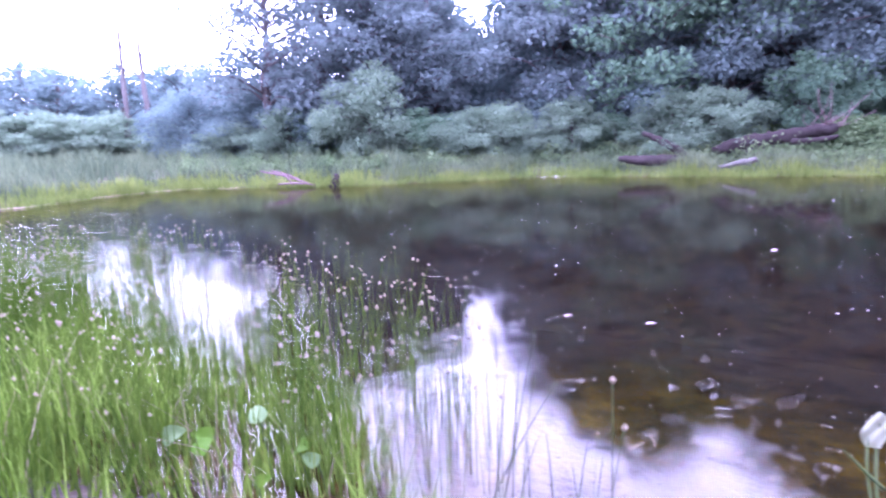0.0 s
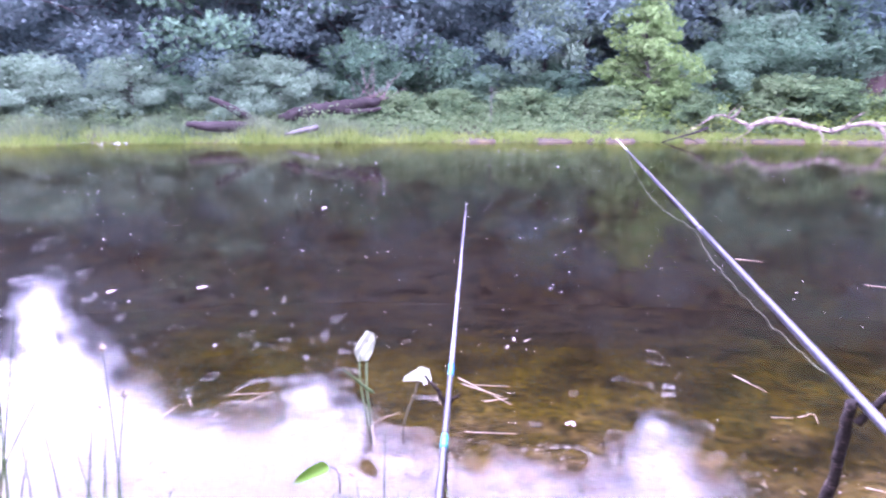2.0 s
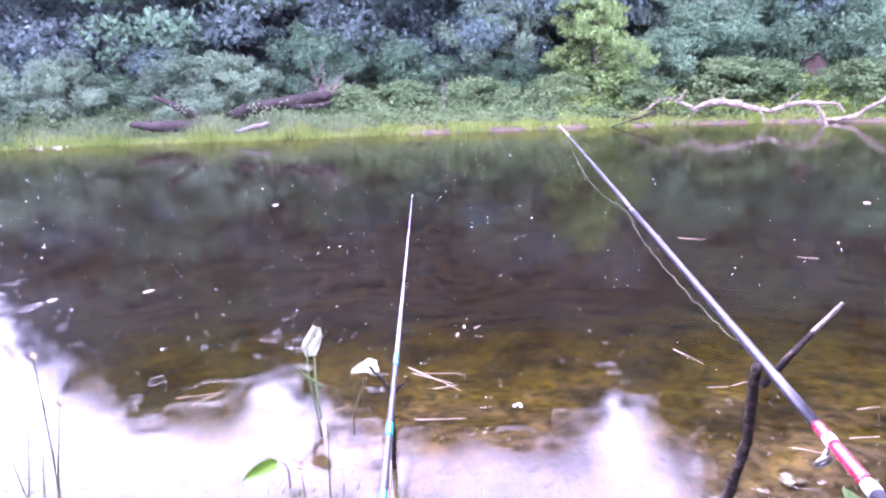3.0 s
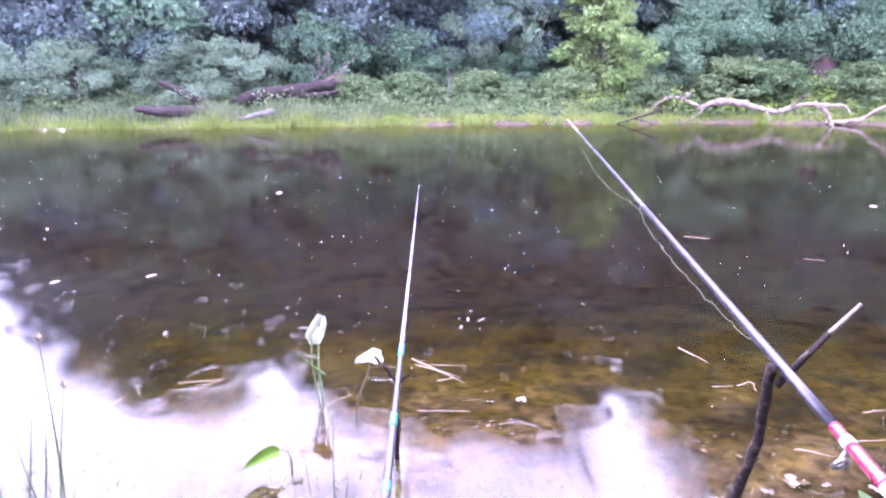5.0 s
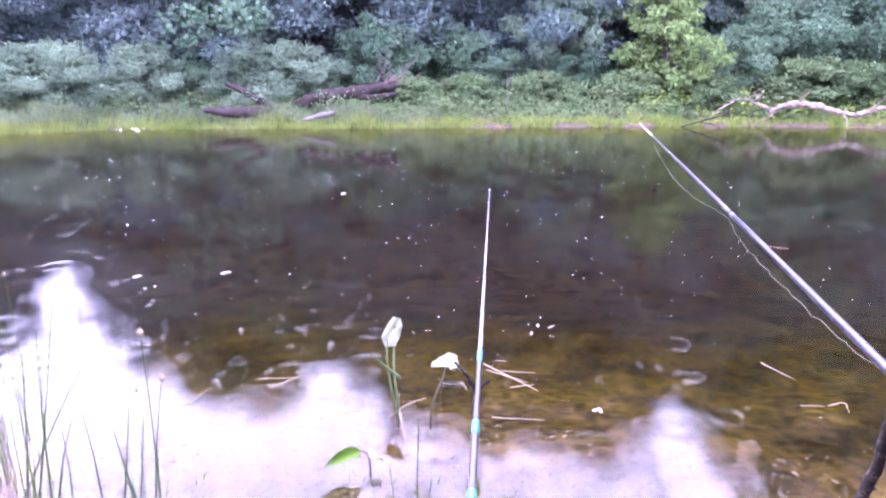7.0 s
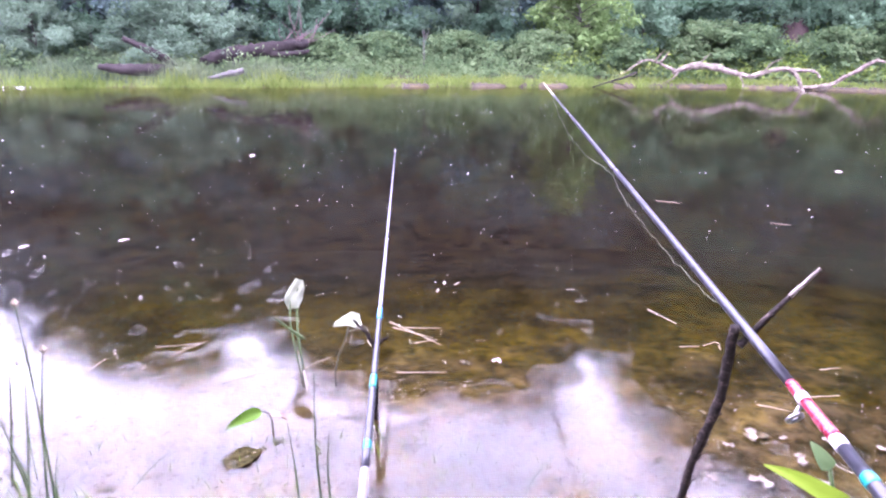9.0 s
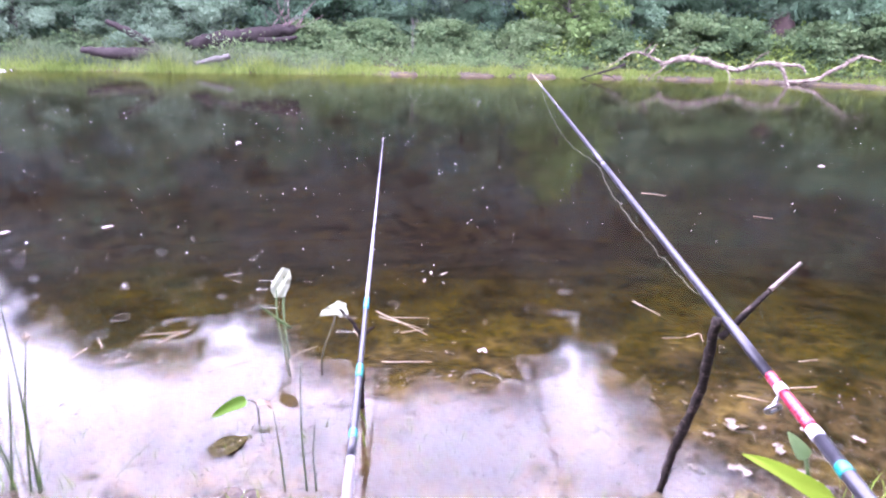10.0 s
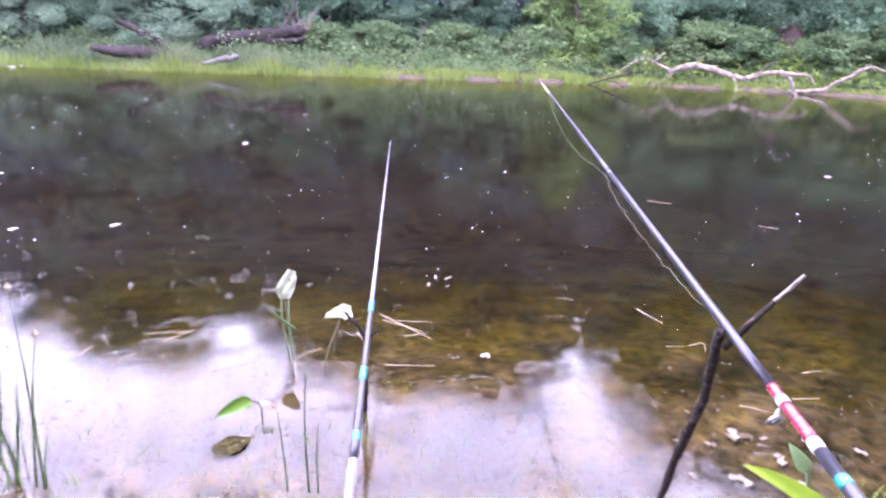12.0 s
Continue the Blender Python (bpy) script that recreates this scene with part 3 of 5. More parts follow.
# low trees close in behind the gap and below the open crowns
for az, d, tall in ((-20, 27, 4.2), (-15.5, 26, 4.6), (-11, 27, 4.4), (-6.5, 25, 4.6), (-2.5, 27, 5.0), (1.0, 26, 4.0), (3.0, 27, 3.6), (5.0, 26, 4.6), (-24.5, 33, 4.6), (-28.5, 36, 4.6), (-33, 38, 4.4)):
    x, y = polar(az, d)
    set_thing(r1.choice(P_FAR), x, y, tall, r1.uniform(0, 360), 1.7)
# a thick dark understorey that closes the wood
for row, (back, tall) in enumerate(((6.0, 3.8), (10.5, 4.0), (15.0, 4.6), (21.0, 5.5))):
    az = -24.0 + row
    while az < 92:
        d = bank_distance(az) + back + r1.uniform(-0.8, 0.8)
        x, y = polar(az, d)
        t2 = min(tall * r1.uniform(0.8, 1.15), top_height(az, d) * 0.8 - ground_z(x, y)) if az > -8 else tall * r1.uniform(0.6, 0.8)
        set_thing(r1.choice(P_THICK if row < 1 else P_DEEP), x, y, max(1.5, t2), r1.uniform(0, 360), 1.15)
        az += r1.uniform(5.0, 6.6)
# unseen trees added behind and above the camera to shade the near bank
for x, y, tall in ((-2.6, -2.2, 10.5), (3.2, -4.2, 10.0), (-0.2, -4.6, 11.0), (-5.5, -0.8, 9.0), (5.6, -7.4, 10.0)):
    set_thing(r1.choice(P_HIGH), x, y, tall, r1.uniform(0, 360), 1.15)
# unseen woods behind the angler, added to close the place round
for k in range(26):
    az = 100 + k * 7.6
    x, y = polar(az, r1.uniform(14, 26) if az > 130 else r1.uniform(26, 32))
    set_thing(r1.choice(P_BACK + P_FAR), x, y, r1.uniform(7, 10), r1.uniform(0, 360), 1.1)

# bushes of the far bank: azimuth, metres past the water's edge, height, breadth
for az, past, tall, wide, proto in ((-8.7, 3.2, 2.9, 0.9, P_BUSH[0]), (0.5, 2.0, 1.7, 1.15, P_BUSH[1]), (3.4, 2.0, 1.8, 1.1, P_BUSH[2]), (9.5, 2.1, 1.85, 0.9, P_BUSH[2]), (17.8, 1.8, 1.75, 1.2, P_BUSH[0]), (21.3, 2.0, 1.9, 1.1, P_BUSH[1]), (13.2, 2.6, 1.3, 1.1, P_SHRUB[1]),
                                    (28.5, 3.0, 2.5, 0.8, P_SHRUB[0]), (53.9, 1.9, 3.5, 1.0, P_YOUNG[0]), (44.5, 3.6, 3.3, 0.75, P_SPRAY[0]), (60.5, 4.0, 3.4, 0.8, P_SPRAY[0]), (57.0, 1.3, 1.0, 1.2, P_MOUND[0]), (63.5, 1.7, 1.3, 1.3, P_MOUND[1]), (66.9, 1.6, 1.2, 1.2, P_MOUND[0]), (73, 1.6, 1.2, 1.2, P_MOUND[1]), (77, 1.7, 1.4, 1.3, P_MOUND[0]), (50.0, 1.7, 1.0, 1.2, P_MOUND[1]), (36.5, 1.9, 0.9, 1.3, P_MOUND[0]), (43.0, 2.1, 0.9, 1.3, P_MOUND[1]), (31.0, 2.0, 0.9, 1.3, P_MOUND[1]), (-16, 4.2, 1.9, 1.2, P_BUSH[1]), (-12.2, 4.4, 1.6, 1.2, P_SHRUB[1]), (-4.5, 3.4, 1.7, 1.2, P_SHRUB[0]),
                                    (34, 3.8, 2.3, 1.1, P_SHRUB[0]), (40, 3.6, 1.3, 1.2, P_SHRUB[1]), (46, 3.2, 1.3, 1.2, P_SHRUB[0]), (58.5, 2.4, 2.0, 1.0, P_SHRUB[0]), (61.5, 3.0, 2.6, 1.1, P_SHRUB[1]), (65.5, 3.2, 2.6, 1.1, P_SHRUB[0]),
                                    (71.9, 3.4, 2.6, 0.9, P_SHRUB[1]), (74, 2.8, 2.6, 1.1, P_SHRUB[0]), (79, 3.0, 2.6, 1.1, P_SHRUB[1]), (-20.5, 5.5, 1.5, 1.5, P_BUSH[2]), (-25.5, 9.0, 1.7, 1.6, P_BUSH[1]), (-30, 11.0, 1.9, 1.6, P_BUSH[0]), (-34.5, 12.0, 2.0, 1.6, P_BUSH[2]), (-39, 12.0, 2.2, 1.6, P_BUSH[0])):
    x, y = polar(az, bank_distance(az) + past)
    set_thing(proto, x, y, tall, r1.uniform(0, 360), wide)
for p in PROTOS:
    for c in p.children_recursive:
        bpy.data.objects.remove(c)
    bpy.data.objects.remove(p)

# ======== growth on the far bank ========
def scatter(n, keep, x0, x1, y0, y1, seed):
    r = np.random.default_rng(seed)
    out = []
    total = 0
    while total < n:
        x, y = r.uniform(x0, x1, n), r.uniform(y0, y1, n)
        k = keep(x, y, shore_distance(x, y), r)
        out.append(np.stack([x[k], y[k]], 1)); total += int(k.sum())
    return np.concatenate(out)[:n]


def blades(points, tall, wide, seed, bow=0.35):
    """Bowed grass blades of two quads each, standing on the ground."""
    r = np.random.default_rng(seed)
    n = len(points)
    z = height(points[:, 0], points[:, 1])
    base = np.column_stack([points, z - 0.02])
    a = r.uniform(0, 2 * np.pi, n)
    side = np.column_stack([np.cos(a), np.sin(a), 0 * a])
    b2 = r.uniform(0, 2 * np.pi, n)
    h = tall * r.uniform(0.55, 1.25, n) * np.clip(0.85 + 0.6 * lumps(points[:, 0], points[:, 1], 1.2, 5), 0.35, 1.5)
    lean = np.column_stack([np.cos(b2), np.sin(b2), 0 * a]) * (h * bow * r.uniform(0.1, 1.0, n))[:, None]
    up = np.column_stack([0 * a, 0 * a, h])
    w = (wide * r.uniform(0.6, 1.3, n))[:, None]
    mid, tip = base + up * 0.6 + lean * 0.35, base + up + lean
    V = np.stack([base - side * w / 2, base + side * w / 2, mid + side * w * 0.4, mid - side * w * 0.4, tip + side * w * 0.05, tip - side * w * 0.05], 1).reshape(-1, 3)
    k = np.arange(n)[:, None] * 6
    F = np.concatenate([k + [0, 1, 2, 3], k + [3, 2, 4, 5]])
    return V, F


def far_strip(lo, hi, az_lo, az_hi, patch=0.0):
    def keep(x, y, d, r):
        az = np.degrees(np.arctan2(x - EYE[0], y - EYE[1]))
        ok = (d > lo) & (d < hi) & (az > az_lo) & (az < az_hi) & ((y + 0.62 * x > 7.0) | (y > 9.5))
        return ok & (lumps(x, y, 0.9, 1.0) > r.uniform(-1.2, 0.5, len(x)) * (1 - patch) - 1.2 * patch + patch)
    return keep


pts = scatter(19000, lambda x, y, d, r: far_strip(-0.05, 0.9, -62, 86)(x, y, d, r) & ((np.degrees(np.arctan2(x, y)) < 36) | ((d < 0.45) & (d > 0.12) & (lumps(x, y, 1.4, 3) > 0.0))), -30, 23, 0, 30, 1)
grass = new("grass", mesh_from("grass", *blades(pts, 0.26, 0.02, 2, 0.5), M_GRASS))
tagged(grass, "bright green grass hanging over the water's edge", "grass", kind="stuff")
pts = scatter(16000, far_strip(0.0, 2.2, -8, 34), -14, 23, 0, 24, 3)
sedge = new("sedge", mesh_from("sedge", *blades(pts, 0.42, 0.02, 4, 0.7), M_SEDGE))
tagged(sedge, "tall green sedge on the far bank", "grass", kind="stuff")
pts = scatter(15000, lambda x, y, d, r: far_strip(-0.16, 0.12, -62, 86)(x, y, d, r) & ((np.degrees(np.arctan2(x, y)) < 36) | (lumps(x, y, 1.4, 3) > 0.12)), -30, 23, 0, 30, 7)
fringe = new("grass_fringe", mesh_from("grass_fringe", *blades(pts, 0.24, 0.016, 8, 0.9), M_GRASS))
pts = scatter(7500, lambda x, y, d, r: (d > 0.09) & (d < 0.4) & (y + 0.62 * x > 7.0), 3, 22, 0, 18, 9)
low = new("bank_grass", mesh_from("bank_grass", *blades(pts, 0.16, 0.018, 10, 1.1), M_GRASS))
tagged(low, "short yellow-green grass growing on the low mud bank", "grass", kind="stuff")
tagged(fringe, "green grass fringe dipping into the water along the bank", "grass", kind="stuff")
pts = scatter(24000, far_strip(0.1, 16, -64, -6), -40, 2, 8, 40, 5)
meadow = new("meadow_grass", mesh_from("meadow_grass", *blades(pts, 0.6, 0.04, 6, 0.5), M_SEDGE))
tagged(meadow, "tall pale green meadow grass on the spit", "grass", kind="stuff")


def herb_mass(name, label, n, keep, box, size, top, material, seed):
    """Clumped broad leaves at all heights above the ground, thickest at the top."""
    r = np.random.default_rng(seed)
    p = scatter(n, keep, *box, seed)
    crown = top * (0.55 + 0.45 * lumps(p[:, 0], p[:, 1], 2.2, seed)) * r.uniform(0.5, 1.1, n)
    z = height(p[:, 0], p[:, 1]) + np.maximum(0.03, crown * np.sqrt(r.uniform(0.05, 1, n)))
    V, F = leaves(np.column_stack([p, z]), size, r, 0.1, np.tile([-0.25, -0.35, 0.35], (n, 1)), 0.7)
    ob = new(name, mesh_from(name, V, F, material))
    return tagged(ob, label, "undergrowth", kind="stuff")


herb_mass("undergrowth", "nettles and creepers covering the slope under the trees", 90000, far_strip(0.55, 7.0, 20, 88), (4, 27, -3, 20), 0.085, 0.95, M_HERB, 21)
herb_mass("low_creepers", "bright green creepers on the steep bank behind the bleached log", 9000, far_strip(0.2, 3.4, 56, 86), (12, 25, -2, 14), 0.1, 0.7, M_GRASS, 22)
herb_mass("bank_herbs", "leafy herbs below the willow bushes", 36000, far_strip(0.7, 5.0, -26, 27), (-12, 12, 12, 26), 0.085, 0.75, M_HERB, 23)
herb_mass("shadow_undergrowth", "dark leafy undergrowth deep in the wood", 22000, far_strip(5.0, 17.0, -22, 88), (-12, 38, -4, 38), 0.2, 1.5, M_OAK, 24)


herb_mass("bank_creepers", "bright leafy creepers spilling down to the water's edge", 34000, far_strip(0.2, 2.6, 26, 88), (4, 27, -3, 18), 0.07, 0.55, M_HERB, 25)


herb_mass("bramble_cover", "yellow-green brambles and creepers over the slope behind the fallen tree", 26000, far_strip(0.5, 5.5, 50, 88), (9, 27, -4, 15), 0.085, 1.15, M_BRAMBLE, 26)


# ======== driftwood and logs ========
def limb(name, points, radii, material, parent, seed=0, label="", sides=11, wobble=0.14):
    c = curve(points, 6)
    rr = np.interp(np.linspace(0, 1, len(c)), np.linspace(0, 1, len(radii)), radii)
    c = c + np.random.default_rng(seed).normal(0, rr.mean() * 0.1, c.shape)
    V, F = tube(c, rr, sides, wobble, seed)
    return part(name, mesh_from(name, V, F, material, True), parent, label)


log = tagged(empty("fallen_tree"), "bleached fallen tree lying along the far water's edge", "log")
limb("trunk", [(16.82, 8.85, 0.38), (16.97, 8.58, 0.54), (17.13, 8.26, 0.61), (17.34, 7.84, 0.55), (17.55, 7.47, 0.43), (17.85, 7.15, 0.34)], [0.05, 0.078, 0.088, 0.085, 0.07, 0.055], M_PALELOG, log, 1)
limb("branch", [(17.85, 7.15, 0.34), (18.10, 6.86, 0.48), (18.30, 6.48, 0.56), (18.42, 6.25, 0.44), (18.48, 6.13, 0.22), (18.54, 6.0, -0.06)], [0.065, 0.055, 0.06, 0.055, 0.05, 0.04], M_PALELOG, log, 2)
limb("branch", [(18.30, 6.48, 0.56), (18.48, 6.09, 0.53), (18.57, 5.84, 0.51), (18.62, 5.70, 0.36)], [0.06, 0.045, 0.035, 0.02], M_PALELOG, log, 3)
limb("branch", [(16.30, 9.72, 0.66), (16.49, 9.45, 0.73), (16.63, 9.20, 0.64), (16.85, 8.80, 0.45)], [0.015, 0.024, 0.03, 0.045], M_PALELOG, log, 4)
limb("branch", [(16.63, 9.20, 0.64), (16.70, 9.08, 0.8), (16.74, 9.02, 0.95)], [0.035, 0.03, 0.012], M_PALELOG, log, 5)
for k, (a, c, e) in enumerate((((16.55, 9.3, 0.68), (16.5, 9.1, 0.9), (16.42, 8.95, 1.02)), ((16.9, 8.7, 0.48), (16.7, 8.75, 0.28), (16.45, 8.9, 0.12)), ((17.1, 8.3, 0.58), (17.05, 8.1, 0.82), (17.0, 7.95, 0.92)), ((17.6, 7.4, 0.42), (17.5, 7.2, 0.22), (17.35, 7.1, 0.02)), ((16.4, 9.6, 0.68), (16.1, 9.75, 0.5), (15.8, 9.95, 0.28)), ((18.0, 6.95, 0.42), (18.0, 6.7, 0.72), (18.05, 6.5, 0.85)))):
    limb("twig", [a, c, e], [0.024, 0.017, 0.008], M_PALELOG, log, 40 + k, sides=7)
log = tagged(empty("fallen_branch"), "long bleached branch with a forked end on the far bank", "branch")
limb("stem", [(19.34, 6.55, 0.02), (19.63, 5.80, 0.14), (19.72, 5.52, 0.33), (19.81, 5.18, 0.56), (19.90, 4.87, 0.81)], [0.05, 0.055, 0.05, 0.045, 0.03], M_PALELOG, log, 6)
limb("fork", [(19.90, 4.87, 0.81), (19.95, 4.68, 0.78), (20.0, 4.4, 0.7)], [0.03, 0.03, 0.015], M_PALELOG, log, 7)
limb("fork", [(19.78, 5.28, 0.5), (19.83, 5.05, 0.72), (19.91, 4.81, 0.86)], [0.03, 0.025, 0.012], M_PALELOG, log, 8)
root = tagged(empty("bare_root"), "bare brown root sticking out of the far bank", "root")
limb("root", [(14.94, 10.17, 0.0), (15.19, 9.80, 0.15), (15.43, 9.44, 0.3), (15.7, 9.3, 0.42)], [0.015, 0.02, 0.025, 0.03], M_DARKLOG, root, 9)
limb("rootlet", [(15.19, 9.80, 0.15), (15.3, 9.5, 0.1), (15.38, 9.3, 0.0)], [0.016, 0.012, 0.008], M_DARKLOG, root, 10)
log = tagged(empty("dark_log"), "dark rotten log with an upturned root on the far bank", "log")
limb("trunk", [(4.2, 16.6, 0.47), (4.64, 16.5, 0.42), (5.14, 16.4, 0.40), (5.8, 16.25, 0.36)], [0.07, 0.12, 0.15, 0.16], M_DARKLOG, log, 11)
limb("root", [(4.85, 16.75, 1.13), (5.25, 16.6, 0.92), (5.62, 16.45, 0.68), (5.85, 16.3, 0.40)], [0.05, 0.09, 0.12, 0.15], M_DARKLOG, log, 12)
log = tagged(empty("dark_log"), "long dark fallen trunk leaning out of the wood", "log")
limb("trunk", [(6.5, 16.2, 0.6), (6.9, 16.05, 0.7), (7.4, 15.9, 0.8), (7.9, 15.7, 0.88), (8.5, 15.45, 0.98), (9.0, 15.2, 1.06)], [0.09, 0.17, 0.2, 0.19, 0.17, 0.1], M_DARKLOG, log, 13)
limb("branch", [(7.2, 15.9, 0.72), (7.3, 15.75, 0.5), (7.8, 15.55, 0.38)], [0.11, 0.1, 0.06], M_DARKLOG, log, 14)
limb("branch", [(8.0, 15.6, 0.8), (8.5, 15.3, 0.78), (9.0, 15.1, 0.86)], [0.09, 0.08, 0.05], M_DARKLOG, log, 16)
r3 = np.random.default_rng(17)
for k in range(14):
    a = np.array([8.4, 15.5, 0.95]) + [0.75 * r3.uniform(0, 1), -0.3 * r3.uniform(0, 1), 0.08]
    e = a + [r3.uniform(-0.9, 1.3), r3.uniform(-0.3, 0.2), r3.uniform(0.1, 1.1)]
    limb("dead_twig", [a, (a + e) / 2 + r3.normal(0, 0.09, 3), e], [0.012, 0.009, 0.005], M_REDWOOD, log, 300 + k, sides=6)
log = tagged(empty("small_log"), "short grey log lying at the water's edge", "log")
limb("trunk", [(6.35, 15.42, 0.2), (6.75, 15.24, 0.3), (7.1, 15.08, 0.4)], [0.05, 0.07, 0.07], M_SNAG, log, 15)
drift = tagged(empty("driftwood"), "heap of pale reddish driftwood branches at the water", "driftwood")
for k, (a, b2) in enumerate((((-5.56, 16.85, 0.5), (-4.25, 17.1, 0.08)), ((-5.3, 16.95, 0.5), (-4.45, 17.2, 0.14)), ((-5.0, 17.0, 0.4), (-4.7, 16.95, 0.05)), ((-5.1, 16.9, 0.12), (-4.1, 17.05, 0.06)))):
    limb("branch", [a, ((np.array(a) + b2) / 2 + [0.02, 0, 0.03]), b2], [0.022, 0.028, 0.016], M_REDWOOD, drift, 20 + k)
stump = tagged(empty("stump"), "small dark stump at the far water's edge", "stump")
limb("stump", [(-3.55, 17.0, -0.05), (-3.5, 17.02, 0.15), (-3.48, 17.0, 0.3)], [0.17, 0.13, 0.07], M_DARKLOG, stump, 25)
for name, line, rad in (("dead_trunk", [(-14.31, 26.4, 0.2), (-14.28, 26.4, 2.0), (-14.24, 26.44, 3.6), (-14.2, 26.46, 6.3)], [0.15, 0.12, 0.1, 0.06]),
                        ("dead_trunk", [(-13.45, 26.8, 0.2), (-13.5, 26.8, 1.8), (-13.54, 26.8, 3.2), (-13.58, 26.8, 5.9)], [0.15, 0.13, 0.11, 0.08])):
    snag = tagged(empty(name), "bare grey dead tree trunk standing in the meadow", "dead tree", "dead trunks in the meadow")
    limb("trunk", line, rad, M_SNAG, snag, int(line[0][0] * -100))
    top = np.array(line[-1])
    limb("branch", [top - [0, 0, 0.9], top + [0.2, 0, -0.5], top + [0.28, 0, -0.1]], [0.05, 0.04, 0.02], M_SNAG, snag, 31)
    limb("branch", [top - [0, 0, 1.7], top + [-0.25, 0, -1.4], top + [-0.4, 0, -1.0]], [0.05, 0.035, 0.015], M_SNAG, snag, 32)


def earth_mound(x, y, top, wide, deep, seed):
    """A lumpy mound of bare soil that rises from the slope."""
    r = np.random.default_rng(seed)
    g, nu, nv = ground_z(x, y) - 0.3, 28, 14
    V = []
    for i in range(nv):
        t = 0.5 * math.pi * i / (nv - 1)
        for k in range(nu):
            a = 2 * math.pi * k / nu
            q = 1 + 0.12 * math.sin(3 * a + 2 * t) + r.normal(0, 0.05)
            V.append((x + wide * q * max(0.0, math.cos(t)) ** 0.6 * math.cos(a), y + deep * q * max(0.0, math.cos(t)) ** 0.6 * math.sin(a), g + (top - g) * math.sin(t) * (1 + r.normal(0, 0.02))))
    F = [(i * nu + k, i * nu + (k + 1) % nu, (i + 1) * nu + (k + 1) % nu, (i + 1) * nu + k) for i in range(nv - 1) for k in range(nu)]
    return mesh_from("earth_mound", V, F, M_EARTH, True)


mound = new("earth_mound", earth_mound(21.9, 7.75, 1.96, 0.55, 0.5, 12))
tagged(mound, "bare reddish-brown earth bank showing between the creepers", "earth bank")
post = tagged(empty("broken_stub"), "pale broken tree stub among the undergrowth", "stump")
limb("stub", [(11.5, 13.3, 0.5), (11.52, 13.32, 1.0), (11.5, 13.33, 1.45)], [0.014, 0.013, 0.009], M_SNAG, post, 33)
limb("limb", [(11.52, 13.32, 1.15), (11.6, 13.28, 1.3), (11.62, 13.26, 1.45)], [0.012, 0.01, 0.006], M_SNAG, post, 34)


# ======== fishing rods ========
def straight(a, b2, radii, sides=14):
    a, b2 = np.array(a, float), np.array(b2, float)
    return tube([a + (b2 - a) * s for s in np.linspace(0, 1, len(radii))], radii, sides)


def rod(label, a, b2, sections, bands):
    """A telescopic rod along the line from a (0) to b2 (1): sections and bands as (from, to, radius, radius, material, name)."""
    a, b2 = np.array(a), np.array(b2)
    top = tagged(empty("fishing_rod"), label, "fishing rod", "rods on the bank")
    for s0, s1, r0, r1_, mat, nm in sections + bands:
        p0, p1 = a + (b2 - a) * s0, a + (b2 - a) * s1
        part(nm, mesh_from(nm, *straight(p0, p1, [r0 * 0.93] + list(np.linspace(r0, r1_, 6)) + [r1_ * 0.93]), mat, True), top)
    return top, a, b2


rod_one, A1, B1 = rod("black telescopic rod with turquoise bands resting low over the water", (0.941, 0.821, 0.183), (2.164, 2.311, 0.575),
    [(-0.26, -0.035, 0.0125, 0.0112, M_CORK, "grip"), (-0.035, 0.115, 0.011, 0.0094, M_ROD, "butt_section"), (0.11, 0.275, 0.0084, 0.0074, M_ROD, "middle_section"), (0.27, 0.52, 0.0066, 0.0054, M_RODPALE, "middle_section"), (0.515, 0.78, 0.0046, 0.0034, M_RODPALE, "tip_section"), (0.775, 1.0, 0.0028, 0.0014, M_RODPALE, "tip_section")],
    [(-0.007, 0.007, 0.0115, 0.0114, M_CYAN, "band"), (0.1, 0.125, 0.0108, 0.0104, M_CYAN, "band"), (0.255, 0.285, 0.0088, 0.0086, M_BLUE, "band"), (0.985, 1.0, 0.0024, 0.0022, M_WHITE, "tip_eye")])
rod_two, A2, B2 = rod("dark telescopic rod with red and white joint on forked stick", (1.181, 0.017, 0.601), (3.57, 2.521, 0.855),
    [(-0.2, -0.031, 0.0108, 0.0098, M_ROD, "butt_section"), (-0.026, -0.002, 0.0095, 0.0091, M_RED, "red_joint"), (0.002, 0.011, 0.009, 0.0089, M_RED, "red_joint"), (0.011, 0.365, 0.0088, 0.0082, M_ROD, "middle_section"), (0.36, 0.66, 0.0078, 0.0066, M_ROD, "middle_section"), (0.655, 0.86, 0.0058, 0.0044, M_ROD, "tip_section"), (0.855, 1.0, 0.0036, 0.0016, M_STRAW, "tip_section")],
    [(-0.0315, -0.0255, 0.0102, 0.0099, M_WHITE, "white_collar"), (-0.0025, 0.0022, 0.0097, 0.0096, M_WHITE, "white_collar"), (-0.051, -0.046, 0.0106, 0.0105, M_CYAN, "band"), (0.357, 0.3605, 0.0085, 0.0084, M_RODPALE, "joint_ring"), (0.85, 0.862, 0.0058, 0.0056, M_WHITE, "joint_ring")])


